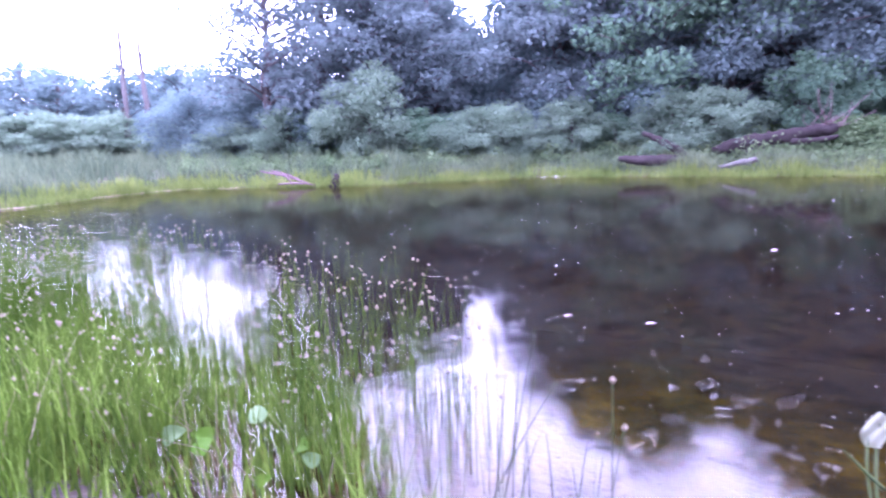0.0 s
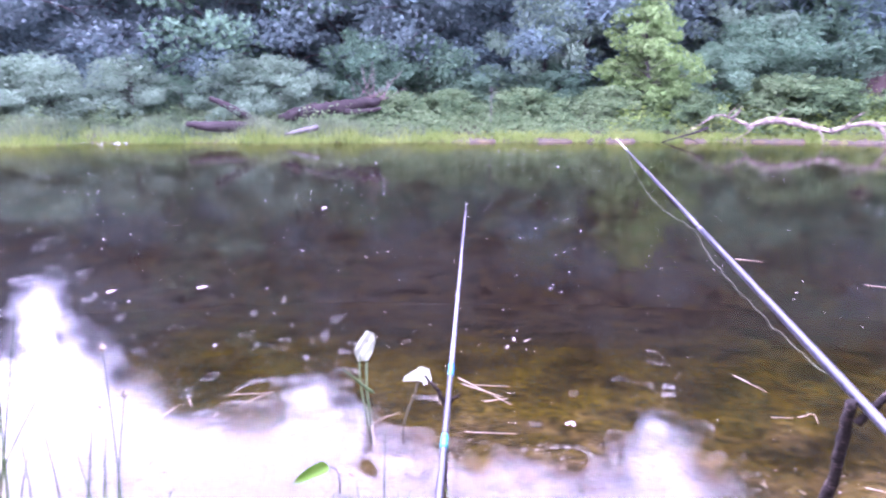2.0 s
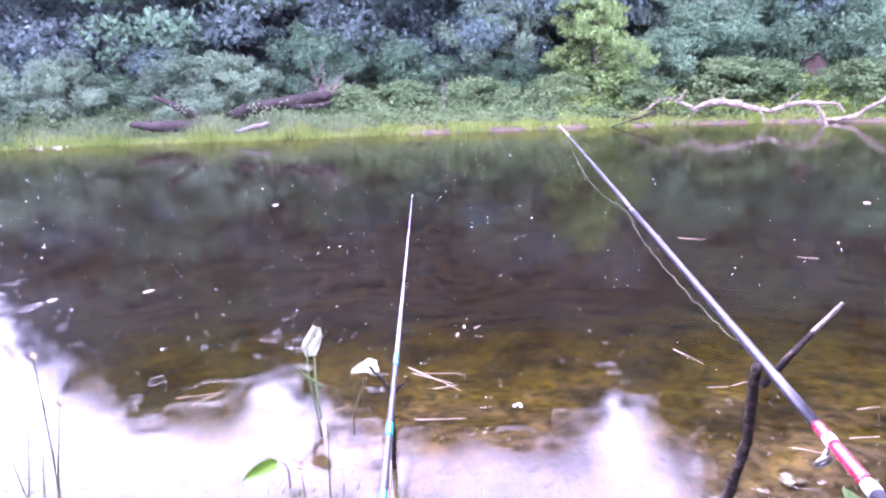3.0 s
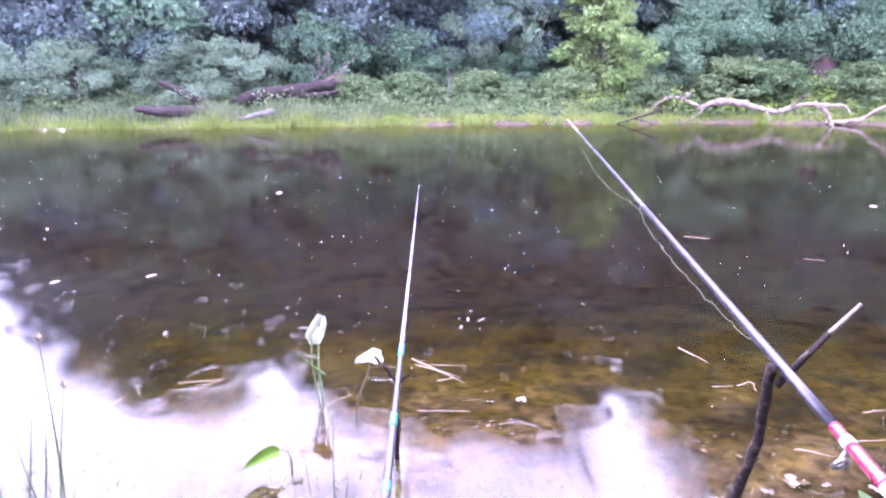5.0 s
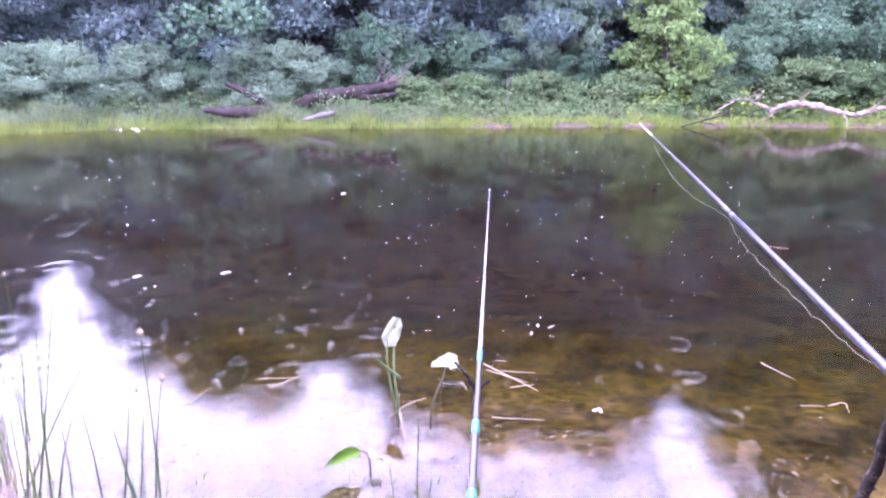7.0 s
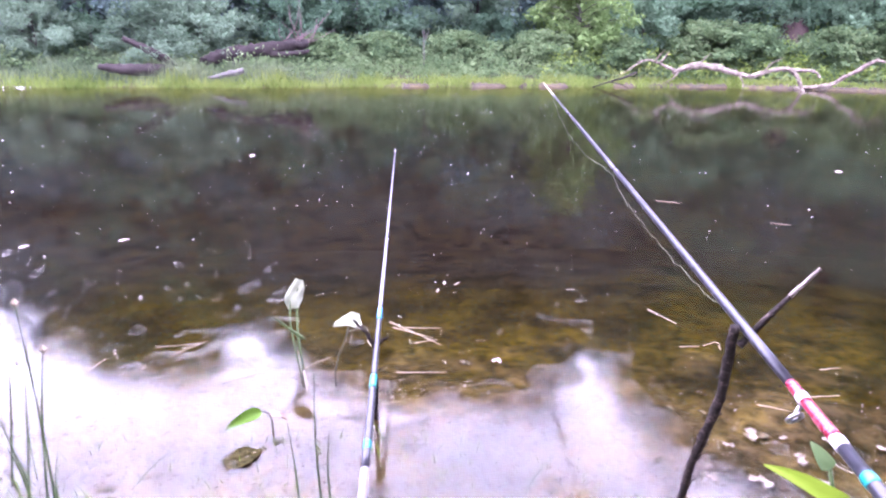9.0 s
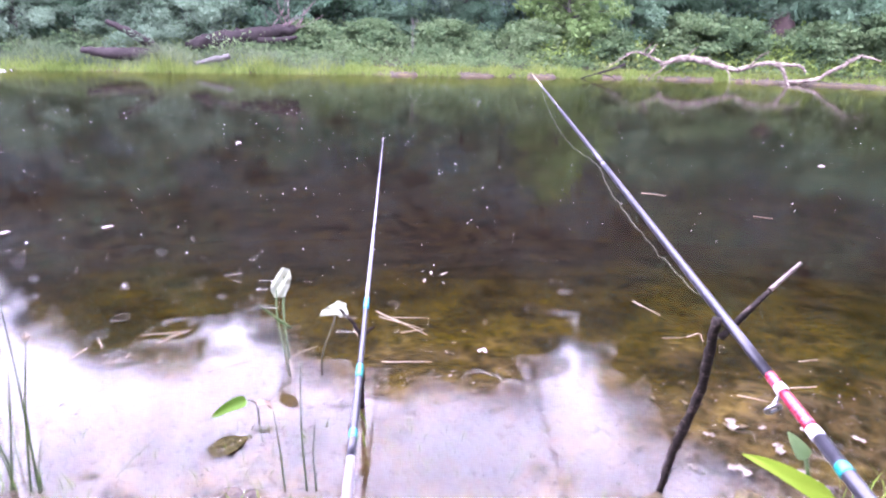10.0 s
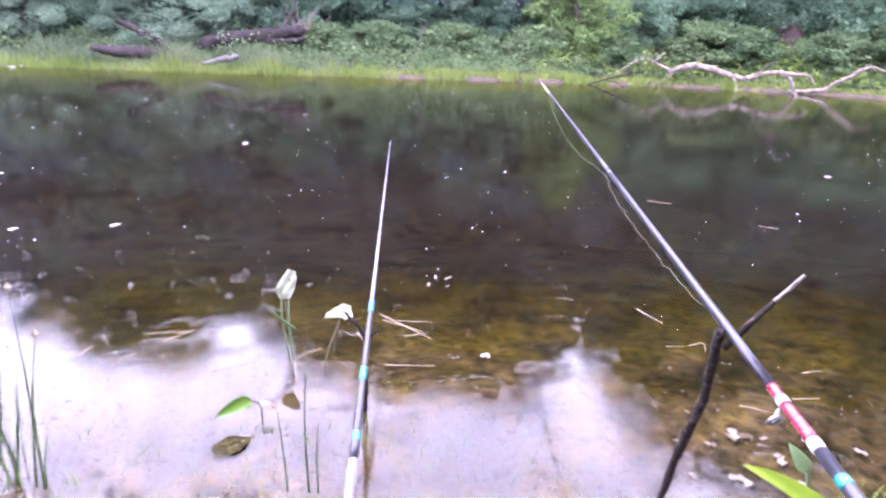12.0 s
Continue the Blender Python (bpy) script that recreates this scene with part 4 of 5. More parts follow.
def torus(centre, normal, R, r, nu=20, nv=8):
    nrm = np.array(normal, float); nrm /= np.linalg.norm(nrm)
    u = np.cross(nrm, [0.1, 0.2, 0.97]); u /= np.linalg.norm(u)
    w = np.cross(nrm, u)
    V, F = [], []
    for i in range(nu):
        a = 2 * np.pi * i / nu
        c = np.cos(a) * u + np.sin(a) * w
        for k in range(nv):
            b3 = 2 * np.pi * k / nv
            V.append(np.array(centre) + c * (R + r * np.cos(b3)) + nrm * r * np.sin(b3))
            F.append((i * nv + k, ((i + 1) % nu) * nv + k, ((i + 1) % nu) * nv + (k + 1) % nv, i * nv + (k + 1) % nv))
    return np.array(V), np.array(F)


def on_rod(s, drop=0.0, side=0.0):
    q = A2 + (B2 - A2) * s
    return q + np.array([0, 0, -drop]) + np.array([-0.72, 0.69, 0]) * side


axis2 = (B2 - A2) / np.linalg.norm(B2 - A2)
ring_at = on_rod(-0.004, 0.024, 0.014)
guide = part("line_guide", mesh_from("line_guide", *torus(ring_at, axis2 * 0.8 + np.array([-0.4, -0.3, 0.1]), 0.011, 0.003), M_STEEL, True), rod_two, "steel line guide ring")
part("ring_insert", mesh_from("ring_insert", *torus(ring_at, axis2 * 0.8 + np.array([-0.4, -0.3, 0.1]), 0.0085, 0.0016), M_DARK, True), guide)
part("guide_foot", mesh_from("guide_foot", *straight(ring_at + [0, 0, 0.008], on_rod(0.0, 0.008), [0.0035, 0.003, 0.003]), M_STEEL, True), guide)
sag = [on_rod(0.86, 0.004), on_rod(0.8, 0.03, 0.008), on_rod(0.68, 0.056, 0.018), on_rod(0.55, 0.064, 0.022), on_rod(0.46, 0.046, 0.016), on_rod(0.375, 0.014, 0.01), on_rod(0.33, 0.03, 0.012), on_rod(0.27, 0.038, 0.015), on_rod(0.2, 0.034, 0.012), on_rod(0.13, 0.022, 0.008), on_rod(0.085, 0.011)]
lc = curve(sag, 8)
lc = lc + np.random.default_rng(3).normal(0, 0.002, lc.shape)
part("fishing_line", mesh_from("fishing_line", *tube(lc, np.full(len(lc), 0.0006), 5), M_LINE, True), rod_two, "slack greenish nylon line hanging below the rod")

# ---- rod rests ----
def knobbly(points, radii, seed, n=7):
    c = curve(points, n)
    r = np.random.default_rng(seed)
    rr = np.interp(np.linspace(0, 1, len(c)), np.linspace(0, 1, len(radii)), radii) * (1 + r.normal(0, 0.04, len(c)))
    rr[r.integers(2, len(c) - 2, 3)] *= 1.18
    return tube(c + r.normal(0, 0.0011, c.shape), rr, 10, 0.1, seed)


fork_at = on_rod(0.06, 0.014)
rest = tagged(empty("rod_rest"), "dark forked stick pushed into the shallow bed, holding the rod", "stick", "forked sticks")
base = np.array([1.598, 0.362, -0.12])
part("stick", mesh_from("stick", *knobbly([base, base * 0.8 + fork_at * 0.2, base * 0.55 + fork_at * 0.45 + [-0.004, 0.003, 0], base * 0.25 + fork_at * 0.75, fork_at + [-0.012, 0.014, 0.014]], [0.0082, 0.009, 0.0098, 0.0102, 0.009], 5, 9), M_STICK, True), rest)
arm_tip = np.array([1.446, 0.103, 0.72])
c = curve([fork_at + [-0.004, 0.003, -0.022], fork_at * 0.7 + arm_tip * 0.3 + [0, 0, -0.008], fork_at * 0.4 + arm_tip * 0.6 + [0.001, 0, -0.003]], 6)
part("arm", mesh_from("arm", *tube(c, np.linspace(0.0066, 0.0046, len(c)) * (1 + np.random.default_rng(6).normal(0, 0.05, len(c))), 9, 0.05, 6), M_STICK, True), rest)
c = curve([fork_at * 0.4 + arm_tip * 0.6 + [0.001, 0, -0.003], fork_at * 0.13 + arm_tip * 0.87 + [0.001, 0, -0.001], arm_tip], 6)
part("bare_tip", mesh_from("bare_tip", *tube(c, np.linspace(0.0045, 0.003, len(c)) * (1 + np.random.default_rng(7).normal(0, 0.04, len(c))), 9, 0.05, 7), M_CUT, True), rest, "pale barkless end of the fork")
for k, s in enumerate((0.3, 0.48, 0.66, 0.83)):
    q = base * (1 - s) + fork_at * s
    out = np.array([0.018 * (-1) ** k, -0.012 * (-1) ** k, 0.006])
    part("twig_stub", mesh_from("twig_stub", *straight(q, q + out, [0.004, 0.003, 0.0015], 6), M_STICK, True), rest)

cross = A1 + (B1 - A1) * 0.2
rest = tagged(empty("rod_rest"), "thin dark forked twig standing in the water under the rod", "stick", "forked sticks")
foot = np.array([1.198, 1.158, -0.14])
part("stick", mesh_from("stick", *knobbly([foot, foot * 0.6 + cross * 0.4, cross + [-0.004, 0.004, -0.02]], [0.006, 0.0065, 0.007], 8), M_STICK, True), rest)
part("arm", mesh_from("arm", *knobbly([cross + [-0.004, 0.004, -0.02], cross + [-0.015, 0.03, 0.02], cross + [-0.04, 0.06, 0.06]], [0.006, 0.005, 0.003], 9), M_STICK, True), rest)
part("arm", mesh_from("arm", *knobbly([cross + [-0.004, 0.004, -0.02], cross + [0.012, -0.006, 0.0], cross + [0.028, -0.018, 0.016]], [0.006, 0.005, 0.003], 10), M_STICK, True), rest)
for k, s in enumerate((0.3, 0.55, 0.75)):
    q = foot * (1 - s) + cross * s
    part("thorn", mesh_from("thorn", *straight(q, q + [0.02, -0.016, 0.012], [0.003, 0.001], 6), M_STICK, True), rest)


# ======== water plants at the near edge ========
def blade_leaf(base, tip, width, normal, curl=0.15, fold=0.12, sag=0.0, n=9, wave=0.0, seed=0):
    """A broad leaf with a midrib fold, bowed along its length, with thickness."""
    base, tip, nrm = np.array(base, float), np.array(tip, float), np.array(normal, float)
    ax = tip - base
    L = np.linalg.norm(ax); ax /= L
    sd = np.cross(nrm, ax); sd /= np.linalg.norm(sd)
    nrm = np.cross(ax, sd)
    r = np.random.default_rng(seed)
    V = []
    for i in range(n):
        s = i / (n - 1)
        w = width * min(1.0, (s * 6 + 0.15) ** 0.5) * max(0.03, 1 - s ** 2.2) ** 0.75
        c = base + ax * L * s + nrm * (curl * L * 4 * s * (1 - s)) - np.array([0, 0, sag * s * s])
        for k in (-1, -0.5, 0, 0.5, 1):
            V.append(c + sd * w * 0.5 * k + nrm * (abs(k) * fold * w + wave * width * math.sin(7 * s + 3 * k)))
    F = [(i * 5 + k, i * 5 + k + 1, (i + 1) * 5 + k + 1, (i + 1) * 5 + k) for i in range(n - 1) for k in range(4)]
    V, F = np.array(V), np.array(F)
    V2 = V - nrm * 0.0012
    return np.concatenate([V, V2]), np.concatenate([F, F[:, ::-1] + len(V)])


def torn_leaf(base, tip, outline, face, seed, crumple=0.035):
    """A broad crumpled leaf: outline as (along, across) in leaf lengths, filled from its middle in rings."""
    base, tip = np.array(base, float), np.array(tip, float)
    ax = tip - base; L = np.linalg.norm(ax); ax /= L
    sd = np.cross(ax, face); sd /= np.linalg.norm(sd)
    nrm = np.cross(sd, ax)
    r = np.random.default_rng(seed)
    o = np.array(outline, float)
    o = np.concatenate([np.stack([o[k] + (o[(k + 1) % len(o)] - o[k]) * s for s in (0, 0.34, 0.67)]) for k in range(len(o))])
    o += r.normal(0, 0.012, o.shape)
    mid, n = o.mean(0), len(o)
    V = []
    for s in (1.0, 0.72, 0.42, 0.15):
        for u, v in mid + (o - mid) * s:
            lift = 0.35 * v * v + crumple * math.sin(9 * u + 5 * v + seed) + 0.04 * math.cos(21 * v - 8 * u)
            V.append(base + ax * u * L + sd * v * L + nrm * lift * L)
    F = [(i * n + k, i * n + (k + 1) % n, (i + 1) * n + (k + 1) % n, (i + 1) * n + k) for i in range(3) for k in range(n)]
    V = np.array(V)
    V = np.concatenate([V, V[3 * n:].mean(0)[None]])
    F += [(3 * n + k, 3 * n + (k + 1) % n, 4 * n, 4 * n) for k in range(n)]
    F = np.array(F)
    return np.concatenate([V, V - nrm * 0.001]), np.concatenate([F, F[:, ::-1] + len(V)])


plant = tagged(empty("water_plant"), "upright water plant with one pale nodding leaf", "water plant", "leaved water plants")
part("leaf", mesh_from("leaf", *torn_leaf((1.222, 1.648, 0.29), (1.178, 1.627, 0.197), ((-0.02, 0.1), (0.0, -0.16), (0.25, -0.27), (0.62, -0.27), (0.95, -0.2), (1.02, 0.1), (0.75, 0.34), (0.38, 0.26)), (-0.5, -0.82, 0.25), 1, 0.025), M_PALE, True), plant)
part("stem", mesh_from("stem", *tube(curve([(1.146, 1.509, -0.1), (1.15, 1.52, 0.02), (1.165, 1.57, 0.12), (1.2, 1.63, 0.2), (1.215, 1.645, 0.262)], 5), np.linspace(0.0045, 0.003, 21), 7), M_STEM, True), plant)
part("stem", mesh_from("stem", *tube(curve([(1.15, 1.512, -0.1), (1.14, 1.53, 0.03), (1.15, 1.59, 0.15), (1.18, 1.64, 0.22)], 5), np.linspace(0.004, 0.0025, 16), 7), M_STEM, True), plant)
part("bud", mesh_from("bud", *tube(curve([(1.185, 1.56, 0.1), (1.15, 1.58, 0.135), (1.115, 1.6, 0.175), (1.09, 1.612, 0.2)], 5), [0.003, 0.005, 0.006, 0.006, 0.0055, 0.005, 0.0045, 0.004, 0.0038, 0.0035, 0.003, 0.003, 0.0025, 0.002, 0.0015, 0.001], 7), M_STEM, True), plant, "slender green rolled young leaf")
part("dead_sheath", mesh_from("dead_sheath", *blade_leaf((1.142, 1.5, 0.02), (1.05, 1.3, 0.004), 0.008, (0, 0, 1), 0.03, 0.1, 0, 7, 0.05, 3), M_CHAFF, True), plant, "yellowed dead leaf sheath lying on the water")
plant = tagged(empty("water_plant"), "water plant on a bent stalk with one pale level leaf", "water plant", "leaved water plants")
part("leaf", mesh_from("leaf", *torn_leaf((1.315, 1.4, 0.198), (1.232, 1.44, 0.182), ((-0.02, 0.2), (0.03, -0.3), (0.3, -0.3), (0.62, -0.12), (1.0, -0.02), (0.9, 0.14), (0.55, 0.26), (0.25, 0.34)), (-0.35, -0.55, 0.75), 4), M_PALE, True), plant)
part("stem", mesh_from("stem", *tube(curve([(1.228, 1.432, -0.08), (1.226, 1.432, 0.005), (1.243, 1.43, 0.07), (1.27, 1.43, 0.12), (1.285, 1.425, 0.178)], 5), np.linspace(0.0035, 0.0026, 21), 7), M_DSTEM, True), plant)
plant = tagged(empty("water_plant"), "low water plant with one curled green leaf and a withered one", "water plant", "leaved water plants")
part("leaf", mesh_from("leaf", *blade_leaf((0.89, 1.295, 0.06), (0.785, 1.312, 0.036), 0.042, (-0.3, -0.5, 0.8), 0.1, 0.3, 0, 9, 0.02, 5), M_OLIVE, True), plant)
part("stem", mesh_from("stem", *tube(curve([(0.905, 1.262, -0.06), (0.908, 1.266, 0.02), (0.91, 1.285, 0.05), (0.893, 1.296, 0.062)], 5), np.linspace(0.0035, 0.0025, 16), 7), M_DSTEM, True), plant)
part("withered_leaf", mesh_from("withered_leaf", *blade_leaf((0.91, 1.285, 0.05), (0.95, 1.255, 0.03), 0.025, (0.1, -0.2, 0.9), 0.1, 0.2, 0, 7, 0.12, 6), M_DEADLEAF, True), plant, "withered tan leaf")
plant = tagged(empty("broad_leaved_plant"), "yellow-green broad-leaved plant on the near bank", "plant")
q0 = np.array([1.215, -0.12, ground_z(1.215, -0.12) - 0.02])
part("leaf", mesh_from("leaf", *blade_leaf((1.185, -0.085, 0.455), (1.165, 0.045, 0.475), 0.03, (-0.55, -0.1, 0.75), 0.09, 0.16, 0, 13, 0.07, 7), M_LIME, True), plant)
part("leaf", mesh_from("leaf", *blade_leaf((1.193, -0.035, 0.5), (1.185, -0.005, 0.535), 0.024, (-0.7, -0.3, 0.5), 0.08, 0.15, 0, 9, 0.03, 8), M_SAGE, True), plant, "pale underside of a small upright leaf")
part("stem", mesh_from("stem", *tube(curve([q0, q0 + [0.01, 0.01, 0.15], (1.185, -0.085, 0.455)], 6), np.linspace(0.005, 0.0035, 13), 7), M_STEM, True), plant)
part("stem", mesh_from("stem", *tube(curve([q0 + [0.01, 0, 0], q0 + [0.02, 0.02, 0.15], (1.193, -0.035, 0.5)], 6), np.linspace(0.004, 0.003, 13), 7), M_STEM, True), plant)

herb = tagged(empty("leafy_herb"), "small upright herb with rounded green leaves on the near bank", "plant")
h0 = np.array([1.213, -0.183, ground_z(1.213, -0.183) - 0.02])
stem = curve([h0, (1.218, -0.178, 0.3), (1.228, -0.168, 0.52), (1.237, -0.159, 0.618)], 6)
part("stem", mesh_from("stem", *tube(stem, np.linspace(0.0036, 0.0016, len(stem)), 7), M_STEM, True), herb)
for k, (at, turn, size) in enumerate(((13, 200, 0.034), (14, 20, 0.036), (15, 110, 0.03), (16, 290, 0.028), (17, 160, 0.024), (18, 340, 0.02))):
    q = stem[at]
    dr = np.array([math.cos(radians(turn)), math.sin(radians(turn)), 0.25 + 0.1 * (k % 2)])
    part("leaf", mesh_from("leaf", *blade_leaf(q, q + dr * size, size * 0.7, (-0.4, -0.2, 0.85), 0.08, 0.14, 0, 9, 0.05, 60 + k), M_SAGE if k < 2 else M_BROAD, True), herb)

# broad leaves among the rushes
for k, (x, y, z, turn, size) in enumerate(((-1.0, 1.78, 0.2, 0, 0.08), (-0.87, 1.72, 0.17, 70, 0.07), (-0.84, 1.8, 0.19, 200, 0.07), (-0.7, 1.86, 0.21, 120, 0.08), (-0.56, 1.8, 0.15, 310, 0.085), (-0.66, 1.66, 0.1, 20, 0.05), (-0.48, 1.74, 0.12, 160, 0.06))):
    plant = tagged(empty("broad_leaved_plant"), "low plant with a rounded bright green leaf among the rushes", "plant", "leaves among the rushes")
    g = ground_z(x, y)
    dr = np.array([math.cos(radians(turn)), math.sin(radians(turn)), 0.35])
    part("leaf", mesh_from("leaf", *blade_leaf(np.array([x, y, z]), np.array([x, y, z]) + dr * size, size * 0.85, (0.1, -0.7, 0.6), 0.06, 0.1, 0, 9, 0.03, 10 + k), M_BROAD if k % 3 else M_SAGE, True), plant)
    part("stem", mesh_from("stem", *tube(curve([(x + 0.02, y + 0.02, g - 0.03), (x + 0.01, y + 0.01, (g + z) / 2), (x, y, z)], 5), np.linspace(0.004, 0.003, 11), 6), M_STEM, True), plant)


# ======== rushes ========
def rush_tubes(points, tall, radius, seed, bow=0.14):
    """Thin bowed three-sided stalks, all in one mesh."""
    r = np.random.default_rng(seed)
    n = len(points)
    z = np.maximum(height(points[:, 0], points[:, 1]), -0.3)
    h = tall * r.uniform(0.55, 1.12, n) - np.minimum(z, 0)
    a = r.uniform(0, 2 * np.pi, n)
    lean = np.column_stack([np.cos(a), np.sin(a)]) * (h * bow * np.abs(r.normal(0, 1, n)))[:, None]
    rad = radius * r.uniform(0.7, 1.3, n)
    ring = np.array([(math.cos(t), math.sin(t)) for t in (0, 2.094, 4.189)])
    V = []
    S = np.linspace(0, 1, 5)
    for s in S:
        c = np.column_stack([points + lean * s ** 1.7, z - 0.02 + h * (s - 0.1 * bow * s * s)])
        for u in ring:
            V.append(c + np.column_stack([np.outer(rad * (1 - 0.7 * s), u), np.zeros(n)]))
    V = np.stack(V, 1).reshape(-1, 3)
    F = []
    for i in range(len(S) - 1):
        for k in range(3):
            F.append((i * 3 + k, i * 3 + (k + 1) % 3, (i + 1) * 3 + (k + 1) % 3, (i + 1) * 3 + k))
    F = (np.arange(n)[:, None, None] * 15 + np.array(F)[None]).reshape(-1, 4)
    tips = np.column_stack([points + lean, z - 0.02 + h * (1 - 0.1 * bow)])
    return V, F, tips


def near_patch(dens):
    def keep(x, y, d, r):
        az = np.degrees(np.arctan2(x, y))
        front = (y < 1.74) & (x > -1.3)
        return (y > 1.15) & (r.uniform(0, 1, len(x)) < dens(x, y, d) * np.where(front, 0.22, 1.0))
    return keep


def dense(x, y, d):
    out = -d
    edge = np.interp(x, [-4.5, -2.6, -1.2, -0.55, -0.25, 0.1], [2.6, 1.75, 1.35, 1.0, 0.5, -0.1])
    return np.clip((edge - out) * 1.6, 0, 1) * (d < 0.7) * np.clip(0.6 + 0.5 * lumps(x, y, 3, 4), 0.1, 1)


def sparse(x, y, d):
    out = -d
    edge = np.interp(x, [-5, -3, -1.5, -0.4, 0.0, 0.15], [3.4, 2.8, 2.2, 1.9, 1.3, 0.4])
    return np.clip((edge - out) * 2, 0, 1) * (d < 0.3) * np.clip(0.35 + 0.65 * lumps(x, y, 2.3, 5), 0.05, 1)


pA = scatter(4300, near_patch(dense), -4.6, 0.2, 1.15, 5.2, 31)
pB = scatter(1900, near_patch(sparse), -4.6, 0.45, 1.3, 5.2, 32)
VA, FA, tA = rush_tubes(pA, 0.42, 0.0028, 33, 0.2)
VB, FB, tB = rush_tubes(pB, 0.56, 0.0024, 34, 0.12)
pL = scatter(1300, near_patch(lambda x, y, d: np.clip(0.5 + 0.6 * lumps(x, y, 2.1, 6), 0.1, 1) * (d < 0.2) * (d > -2.6)), -4.9, -1.9, 2.0, 5.6, 30)
VL, FL, tL = rush_tubes(pL, 0.58, 0.0026, 29, 0.18)
rushes = new("rushes", mesh_from("rushes", *join((VA, FA), (VB, FB), (VL, FL)), M_RUSH))
tagged(rushes, "dense bright green spike rushes standing in the shallows", "rushes", kind="stuff")
pC = scatter(4200, near_patch(dense), -4.0, 0.0, 1.15, 4.0, 36)
tuft = new("near_grass", mesh_from("near_grass", *blades(pC, 0.33, 0.008, 37, 0.6), M_FRESH))
tagged(tuft, "fresh green grass blades between the rushes", "grass", kind="stuff")


def seed_heads(points, size, seed):
    r = np.random.default_rng(seed)
    octa = np.array([(1, 0, 0), (0, 1, 0), (-1, 0, 0), (0, -1, 0), (0, 0, 1.5), (0, 0, -1.5)], float)
    f = np.array([(0, 1, 4), (1, 2, 4), (2, 3, 4), (3, 0, 4), (1, 0, 5), (2, 1, 5), (3, 2, 5), (0, 3, 5)])
    s = size * r.uniform(0.6, 1.3, (len(points), 1, 1))
    V = (points[:, None, :] + octa[None] * s).reshape(-1, 3)
    F = (np.arange(len(points))[:, None, None] * 6 + f[None]).reshape(-1, 3)
    return V, F


pE = scatter(420, near_patch(dense), -4.2, 0.1, 1.3, 4.6, 38)
VE, FE, tE = rush_tubes(pE, 0.4, 0.0026, 39, 0.45)
dead = new("dead_rushes", mesh_from("dead_rushes", VE, FE, M_STRAW))
tagged(dead, "dry tan dead stalks bent among the green rushes", "rushes", kind="stuff")
heads = np.concatenate([tL[np.random.default_rng(6).uniform(size=len(tL)) < 0.16], tB[np.random.default_rng(4).uniform(size=len(tB)) < 0.75]])
sh = new("seed_heads", mesh_from("seed_heads", *seed_heads(heads, 0.006, 35), M_HEAD))
tagged(sh, "small pale seed heads on the rush tips", "seed heads", kind="stuff")


def stalk(base, tip, bow, radius, head, seed, material=None):
    """One rush near the camera, with a seed head where it has one."""
    base, tip = np.array(base, float), np.array(tip, float)
    mid = (base + tip) / 2 + np.array(bow)
    ob = tagged(empty("rush_stalk"), "single green rush stalk" + (" with a pale seed head" if head else " standing at the water's edge"), "rush", "rush stalks at the near edge")
    c = curve([base, mid, tip], 7)
    part("stalk", mesh_from("stalk", *tube(c, np.linspace(radius, radius * 0.35, len(c)), 6), material or M_RUSH, True), ob)
    if head:
        part("seed_head", mesh_from("seed_head", *seed_heads(np.array([tip]), 0.0075, seed), M_HEAD), ob)
    return ob


for k, (b2, t2, head) in enumerate((
        ((0.361, 1.349), (0.374, 1.398, 0.519), True), ((0.343, 1.365), (0.409, 1.410, 0.384), True), ((0.308, 1.394), (0.363, 1.442, 0.294), False), ((0.864, 0.917), (0.888, 0.961, 0.338), False), ((0.823, 0.952), (0.830, 1.005, 0.205), False), ((0.882, 0.902), (0.911, 0.943, 0.177), False), ((0.319, 1.385), (0.298, 1.436, 0.143), False), ((0.364, 1.347), (0.394, 1.394, 0.112), False), ((0.093, 1.645), (0.216, 1.699, 0.567), False), ((0.049, 1.689), (0.289, 1.745, 0.379), False), ((0.284, 1.503), (0.342, 1.549, 0.276), False), ((0.331, 1.471), (0.294, 1.523, 0.227), False), ((0.247, 1.528), (0.231, 1.578, 0.287), False), ((0.100, 1.669), (0.100, 1.719, 0.307), False), ((0.178, 1.588), (0.182, 1.638, 0.229), False), ((0.131, 1.620), (0.165, 1.671, 0.479), False), ((0.074, 1.658), (0.125, 1.711, 0.411), False), ((0.137, 1.616), (0.219, 1.667, 0.237), False),
        ((0.46, 1.26), (0.64, 1.33, 0.03), False), ((1.24, 0.6), (1.42, 0.63, 0.03), False))):
    stalk((b2[0], b2[1], ground_z(*b2) - 0.03), t2, (0.004 * (-1) ** k, 0.006, 0.012), 0.0034, head, 50 + k, M_STEM)
pD = scatter(420, lambda x, y, d, r: (d > -0.07) & (d < 0.3) & (lumps(x, y, 5, 2) > r.uniform(-0.6, 0.9, len(x))), 0.0, 2.4, -0.6, 1.7, 41)
edge = new("edge_grass", mesh_from("edge_grass", *blades(pD, 0.075, 0.004, 42, 0.6), M_RUSH))
tagged(edge, "short sparse grass at the muddy near edge", "grass", kind="stuff")


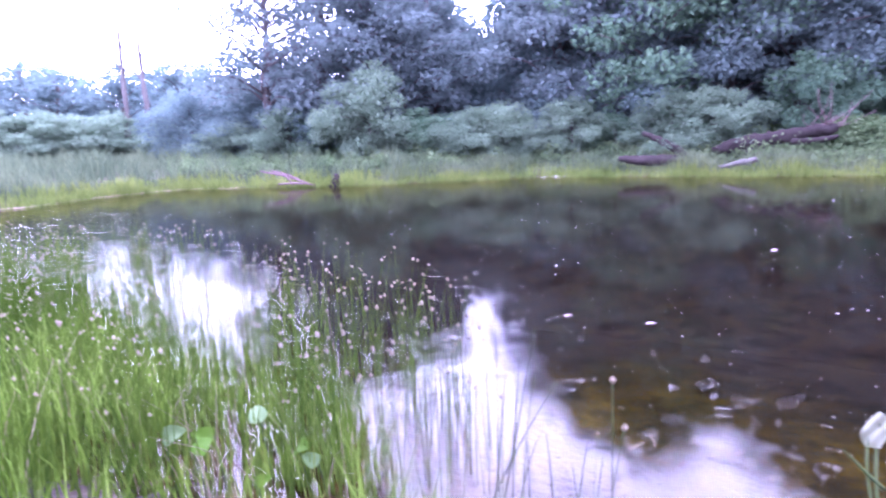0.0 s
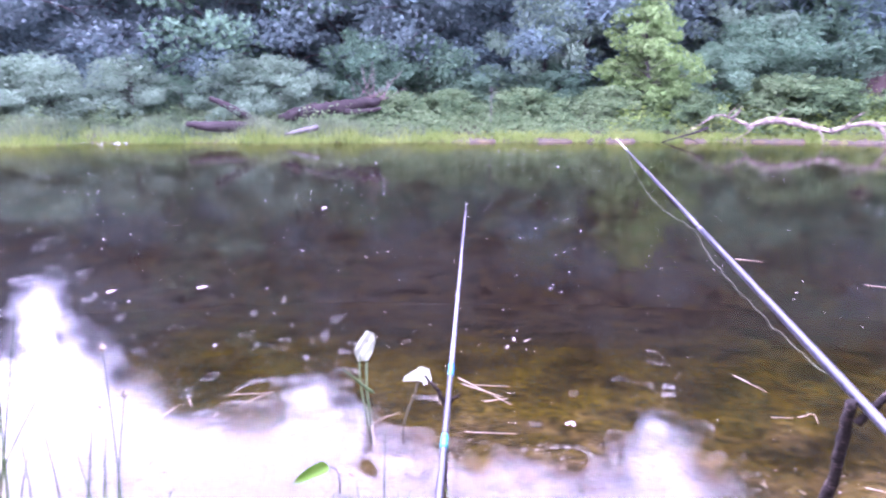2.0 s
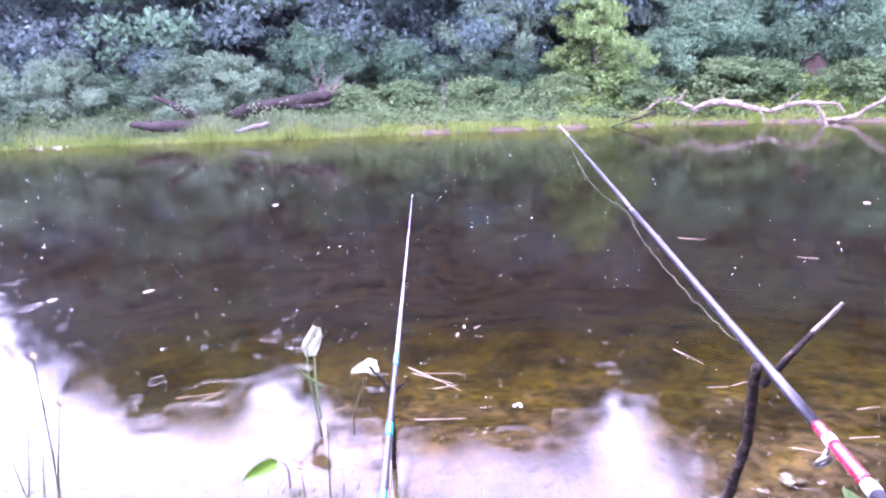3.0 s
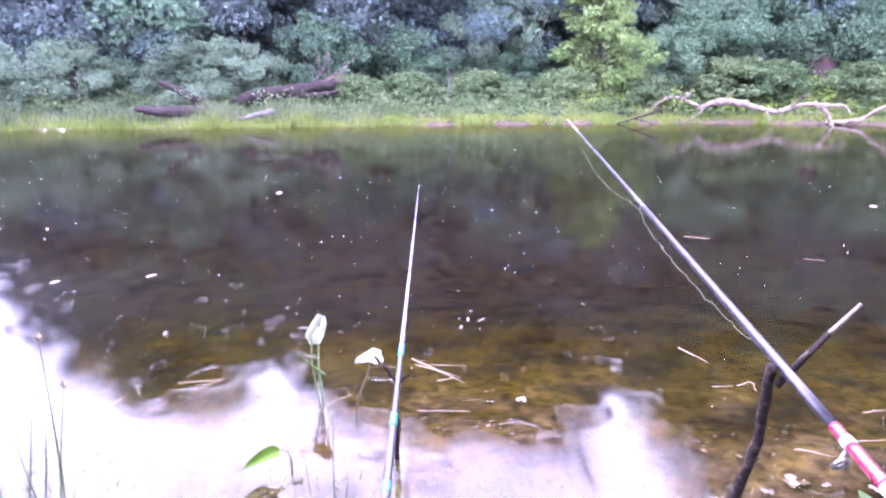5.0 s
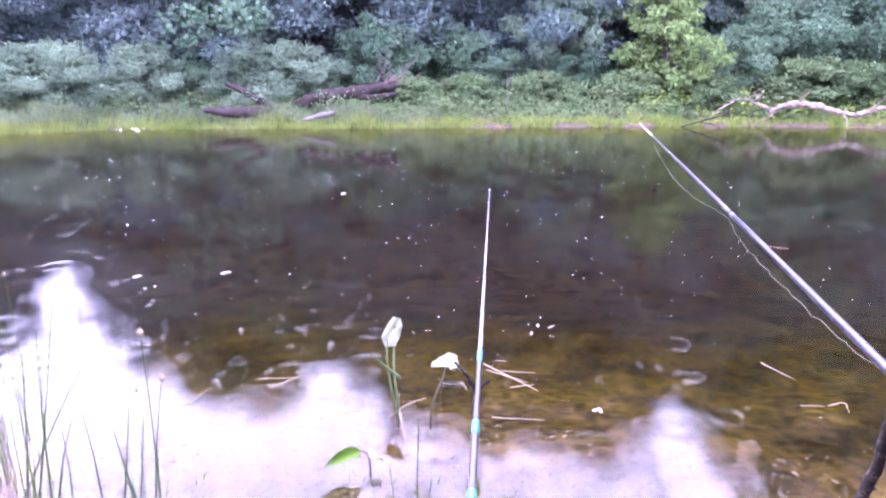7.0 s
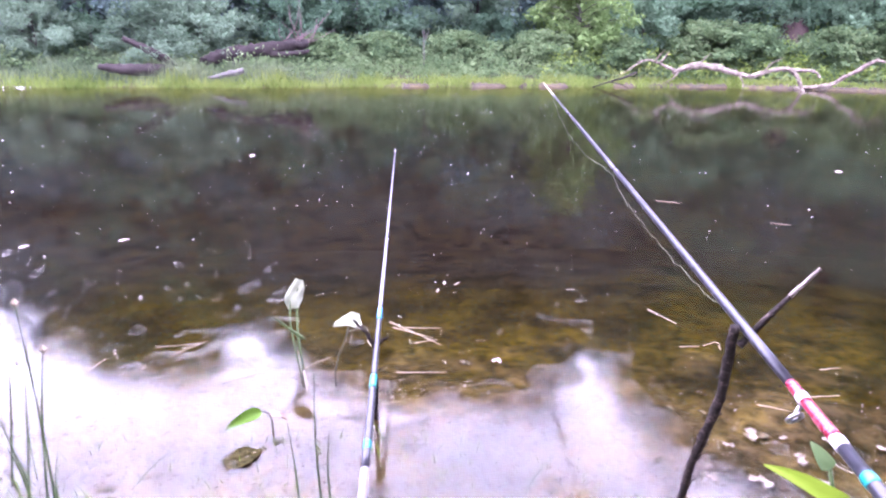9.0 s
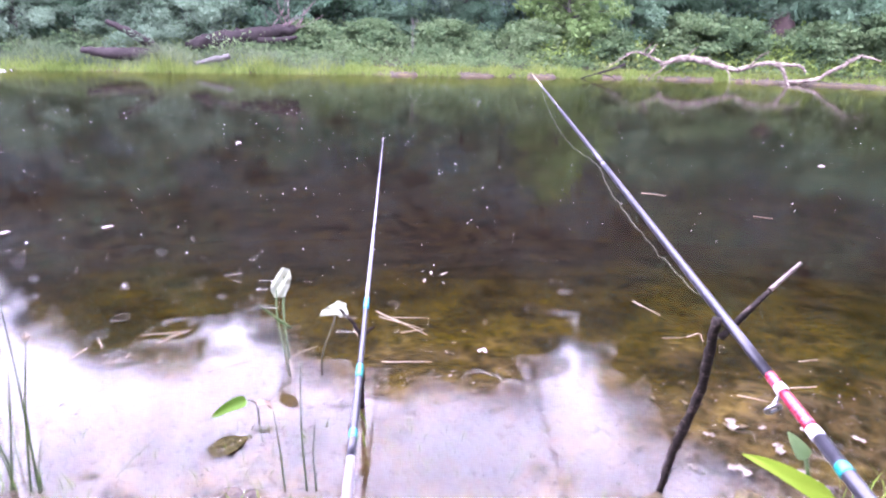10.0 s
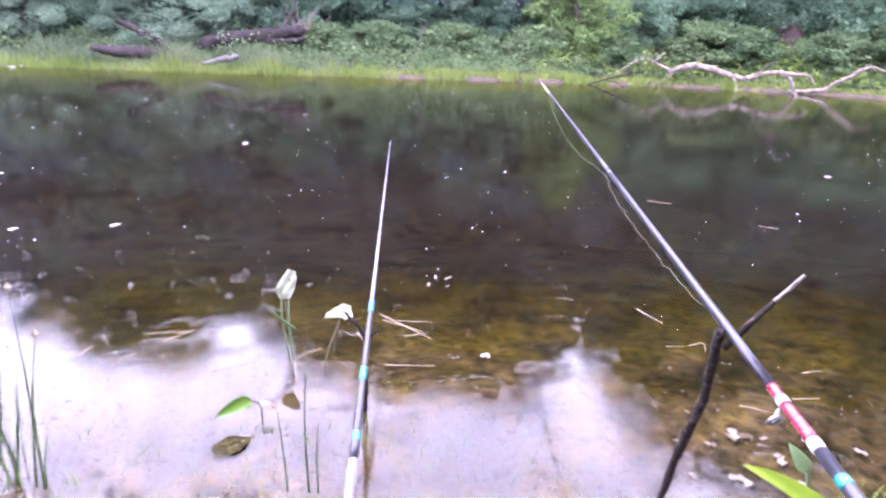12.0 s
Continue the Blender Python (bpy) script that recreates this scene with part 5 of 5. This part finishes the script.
# ======== floating and sunken bits ========
def twig(points, radius, seed, label="dry pale reed piece floating on the water", lift=0.003):
    p = np.array([(x, y, lift + radius * 0.3) for x, y in points])
    ob = tagged(empty("reed_piece"), label, "reed piece", "floating reed pieces")
    c = curve(p, 6)
    c = c + np.random.default_rng(seed).normal(0, 0.0012, c.shape) * [1, 1, 0.2]
    part("stalk", mesh_from("stalk", *tube(c, np.linspace(radius, radius * 0.6, len(c)), 6, 0.08, seed), M_STRAW, True), ob)


for k, line in enumerate((((1.623, 1.648), (1.646, 1.355)), ((1.60, 1.60), (1.66, 1.42)), ((1.64, 1.56), (1.74, 1.47)), ((1.58, 1.43), (1.67, 1.40)), ((0.818, 2.029), (0.958, 1.954)), ((0.835, 1.929), (0.975, 1.958)), ((0.574, 1.991), (0.652, 2.056)), ((0.692, 2.105), (0.683, 2.018)), ((0.721, 1.882), (0.749, 1.92)),
                          ((1.391, 1.303), (1.527, 1.188)), ((1.1, 1.5), (1.203, 1.539), (1.276, 1.543)), ((2.559, 1.022), (2.522, 0.867)), ((2.341, 0.756), (2.401, 0.706)), ((2.42, 0.7), (2.485, 0.679), (2.428, 0.636)), ((2.559, 0.337), (2.633, 0.295)), ((2.155, 0.387), (2.199, 0.299)), ((2.339, 0.289), (2.421, 0.233)), ((1.456, 1.569), (1.435, 1.502)), ((4.399, 2.062), (4.472, 1.898)), ((4.441, 1.259), (4.49, 1.154)), ((0.9, 1.62), (1.05, 1.6)))):
    twig(line, 0.0016 if k < 18 else 0.002, 60 + k)


def floating_leaf(x, y, length, width, turn, material, name, label, category, group, seed):
    d = np.array([math.cos(radians(turn)), math.sin(radians(turn)), 0]) * length / 2
    c = np.array([x, y, 0.004])
    ob = new(name, mesh_from(name, *blade_leaf(c - d, c + d, width, (0, 0, 1), 0.03, 0.05, 0, 7, 0.04, seed), material, True))
    return tagged(ob, label, category, group)


for k, (x, y, L, w, a) in enumerate(((1.997, 1.776, 0.05, 0.014, 40), (2.085, 1.83, 0.05, 0.013, 50), (2.126, 1.78, 0.055, 0.013, 10), (1.11, 3.5, 0.06, 0.03, 5), (0.656, 3.716, 0.055, 0.03, 20), (2.9, 5.65, 0.08, 0.05, 30), (6.784, 1.581, 0.07, 0.06, 60))):
    floating_leaf(x, y, L, w, a, M_CHAFF if k < 3 else M_PETAL, "floating_leaf", "small pale leaf floating on the water", "leaf", "floating pale leaves", 90 + k)
for k, (x, y, a) in enumerate(((1.715, 1.14, 10), (1.732, 1.138, 130), (1.725, 1.122, 250))):
    floating_leaf(x, y, 0.018, 0.014, a, M_PETAL, "floating_petal", "pinkish white petal floating on the water", "petal", "floating petals", 110 + k)
for k, (x, y, size, turn) in enumerate(((1.984, 0.333, 0.06, 20), (1.877, 0.353, 0.035, 100), (1.967, 0.189, 0.055, 200), (1.789, 0.233, 0.05, 300), (1.701, 0.317, 0.03, 60), (2.035, 0.262, 0.03, 150), (2.07, 0.1, 0.05, 10), (2.12, 0.17, 0.035, 240), (1.9, 0.11, 0.045, 330), (2.2, 0.05, 0.04, 80))):
    dr = np.array([math.cos(radians(turn)), math.sin(radians(turn)), 0.0]) * size / 2
    at = np.array([x, y, max(ground_z(x, y), 0.0) + 0.003])
    scrap = new("plant_scrap", mesh_from("plant_scrap", *torn_leaf(at - dr, at + dr, ((0.0, 0.15), (0.1, -0.2), (0.45, -0.12), (0.6, -0.35), (1.0, -0.1), (0.85, 0.2), (0.5, 0.12), (0.3, 0.35)), (0, 0, 1), 200 + k, 0.01), M_CHAFF))
    tagged(scrap, "pale torn scrap of rotten leaf at the muddy edge", "leaf scrap", "leaf scraps at the edge")
pF = scatter(260, lambda x, y, d, r: (d > -0.06) & (d < 0.35), 1.85, 2.6, -0.6, 0.25, 43)
corner = new("bank_tuft", mesh_from("bank_tuft", *blades(pF, 0.12, 0.004, 44, 0.8), M_FRESH))
tagged(corner, "thin fresh grass on the near bank beside the rod", "grass", kind="stuff")
brown = new("brown_leaf", mesh_from("brown_leaf", *torn_leaf((0.735, 1.195, 0.004), (0.84, 1.222, 0.004), ((0.0, 0.1), (0.05, -0.25), (0.4, -0.38), (0.85, -0.25), (1.0, 0.05), (0.8, 0.3), (0.35, 0.35)), (0, 0, 1), 9, 0.02), M_BROWNLEAF, True))
tagged(brown, "dark olive-brown rotten leaf floating on the water", "leaf")
rr = random.Random(8)
for k in range(5):
    x, y = 1.9 + rr.gauss(0, 0.16), 0.30 + rr.gauss(0, 0.11)
    L = rr.uniform(0.02, 0.05)
    z = ground_z(x, y)
    ob = floating_leaf(x, y, L, L * 0.6, rr.uniform(0, 360), M_CHAFF, "sunken_leaf", "pale dead leaf lying in the shallow mud", "leaf", "sunken dead leaves", 130 + k)
    ob.location.z = z + 0.001


def flakes(n, keep, box, size, seed, z=0.003):
    """Tiny irregular six-sided flakes lying on the water."""
    r = np.random.default_rng(seed)
    p = scatter(n, keep, *box, seed)
    s = size * r.lognormal(0, 0.45, n)
    V, k = [], 6
    a0 = r.uniform(0, 6.28, n)
    for i in range(k):
        a = a0 + 2 * np.pi * i / k
        q = s * r.uniform(0.5, 1.1, n)
        V.append(np.column_stack([p[:, 0] + np.cos(a) * q, p[:, 1] + np.sin(a) * q * 0.5, np.full(n, z)]))
    top = np.column_stack([p, np.full(n, z) + s * 0.35])
    V = np.stack(V + [top], 1).reshape(-1, 3)
    F = np.array([(i, (i + 1) % k, k) for i in range(k)])
    return V, (np.arange(n)[:, None, None] * (k + 1) + F[None]).reshape(-1, 3)


def open_water(x, y, d, r):
    az = np.degrees(np.arctan2(x, y))
    return (d < -1.2) & (az > -20) & (az < 85) & (r.uniform(0, 1, len(x)) < np.clip(1.1 - np.abs(az - 32) / 75, 0.15, 1)) & (np.hypot(x, y) > 2.6)


# a little floating fluff; most flakes paint rain splashes and glints in white
fl = new("splash_and_fluff_flakes", mesh_from("splash_and_fluff_flakes", *flakes(1500, open_water, (-2, 11, 0.5, 11), 0.0046, 71), M_WHITEFLAKE))
tagged(fl, "scattered white flakes for rain splash glints and some fluff on the dark water", "seed fluff", kind="stuff")
fl = new("bed_debris", mesh_from("bed_debris", *flakes(900, lambda x, y, d, r: (d < 0.02) & (d > -1.0) & (lumps(x, y, 3, 1) > r.uniform(-0.7, 0.7, len(x))), (0, 2.8, -0.6, 2.4), 0.004, 72, 0.0), M_DARKLOG))
me = fl.data
co = np.empty(len(me.vertices) * 3, np.float32); me.vertices.foreach_get("co", co); co = co.reshape(-1, 3)
co[:, 2] += height(co[:, 0], co[:, 1]) + 0.003
me.vertices.foreach_set("co", co.ravel())
tagged(fl, "dark bits of rotten leaf and bark on the shallow bed", "plant debris", kind="stuff")

wf = new("water_flowers", mesh_from("water_flowers", *flakes(26, lambda x, y, d, r: (d < 0.12) & (d > -0.45), (1.9, 2.9, 16.9, 18.2), 0.017, 75, 0.02), M_WHITEFLAKE))
tagged(wf, "patch of small white water flowers at the far bank", "flowers", kind="stuff")
scum = new("surface_bits", mesh_from("surface_bits", *flakes(950, lambda x, y, d, r: (d < -0.01) & (d > -0.7) & (lumps(x, y, 2.6, 3) > r.uniform(-0.9, 0.6, len(x))), (0, 2.6, -0.4, 1.9), 0.0038, 73, 0.0012), M_MUDCLOD))
tagged(scum, "fine dark plant bits floating over the shallow mud", "plant debris", kind="stuff")


chaff = new("pale_chaff", mesh_from("pale_chaff", *flakes(1900, lambda x, y, d, r: (d < 0.01) & (d > -0.7) & (x < 1.7) & (lumps(x, y, 3.1, 6) > r.uniform(-0.7, 0.7, len(x))), (0, 2.6, -0.5, 1.9), 0.0043, 76, 0.002), M_CHAFF))
tagged(chaff, "pale chaff and plant scraps floating over the mud", "plant debris", kind="stuff")


def rain_rings(n, keep, box, r_lo, r_hi, seed):
    """Low round waves where raindrops have fallen: one to three crests about each point, all in one mesh."""
    r = np.random.default_rng(seed)
    V, F, o, m = [], [], 0, 24
    ang = np.linspace(0, 2 * np.pi, m, endpoint=False)
    for x, y in scatter(n, keep, *box, seed):
        outer = r.uniform(r_lo, r_hi) * r.uniform(0.6, 1.0)
        wave = min(0.0065, outer * 0.4)
        for c in range(int(r.integers(1, 4))):
            mid = outer - c * wave * 1.6
            if mid < wave * 0.5:
                break
            lift = wave * 0.1 * r.uniform(0.6, 1.3) * (1 - 0.25 * c)
            for rad, z in ((mid - wave / 2, 0.0003), (mid - wave / 4, lift * 0.6), (mid, lift), (mid + wave / 4, lift * 0.6), (mid + wave / 2, 0.0003)):
                V.append(np.column_stack([x + np.cos(ang) * rad, y + np.sin(ang) * rad, np.full(m, z + 0.0004)]))
            for k in range(4):
                a = o + k * m + np.arange(m)
                b3 = o + k * m + (np.arange(m) + 1) % m
                F.append(np.stack([a, a + m, b3 + m, b3], 1))
            o += 5 * m
    return np.concatenate(V), np.concatenate(F)


def rainy(near, far):
    def keep(x, y, d, r):
        q = np.hypot(x - EYE[0], y - EYE[1])
        az = np.degrees(np.arctan2(x, y))
        return (d < -0.04) & (q > near) & (q < far) & (az > -12) & (az < 88)
    return keep


rings = new("rain_rings", mesh_from("rain_rings", *rain_rings(190, rainy(1.2, 3.6), (-0.6, 4.2, -0.3, 4.2), 0.012, 0.045, 81), M_WATER, True))
tagged(rings, "round ripples on the water where raindrops have just fallen", "ripples", kind="stuff")
rings = new("rain_rings", mesh_from("rain_rings", *rain_rings(650, rainy(3.6, 11.0), (-2.5, 11, 0.2, 11), 0.01, 0.03, 82), M_WATER, True))
tagged(rings, "small round ripples of rain farther out on the dark water", "ripples", kind="stuff")
# pale flakes added along the spit in place of the sky's reflection there
shore_glare = new("shore_glare_flakes", mesh_from("shore_glare_flakes", *flakes(900, lambda x, y, d, r: (d < 0.06) & (d > -0.1), (-15, -6.5, 11, 18), 0.04, 84, 0.012), M_STRAW))
tagged(shore_glare, "pale straw flakes standing in for bright sky reflection along the meadow spit", "plant debris", kind="stuff")
pts = scatter(340, lambda x, y, d, r: (d > -0.4) & (d < 0.02) & (lumps(x, y, 6, 5) > r.uniform(-0.4, 0.9, len(x))), 0.1, 1.5, 0.4, 1.75, 85)
sprouts = new("water_grass", mesh_from("water_grass", *blades(pts, 0.085, 0.0032, 86, 0.7), M_FRESH))
tagged(sprouts, "sparse thin grass sprouting out of the flooded mud", "grass", kind="stuff")
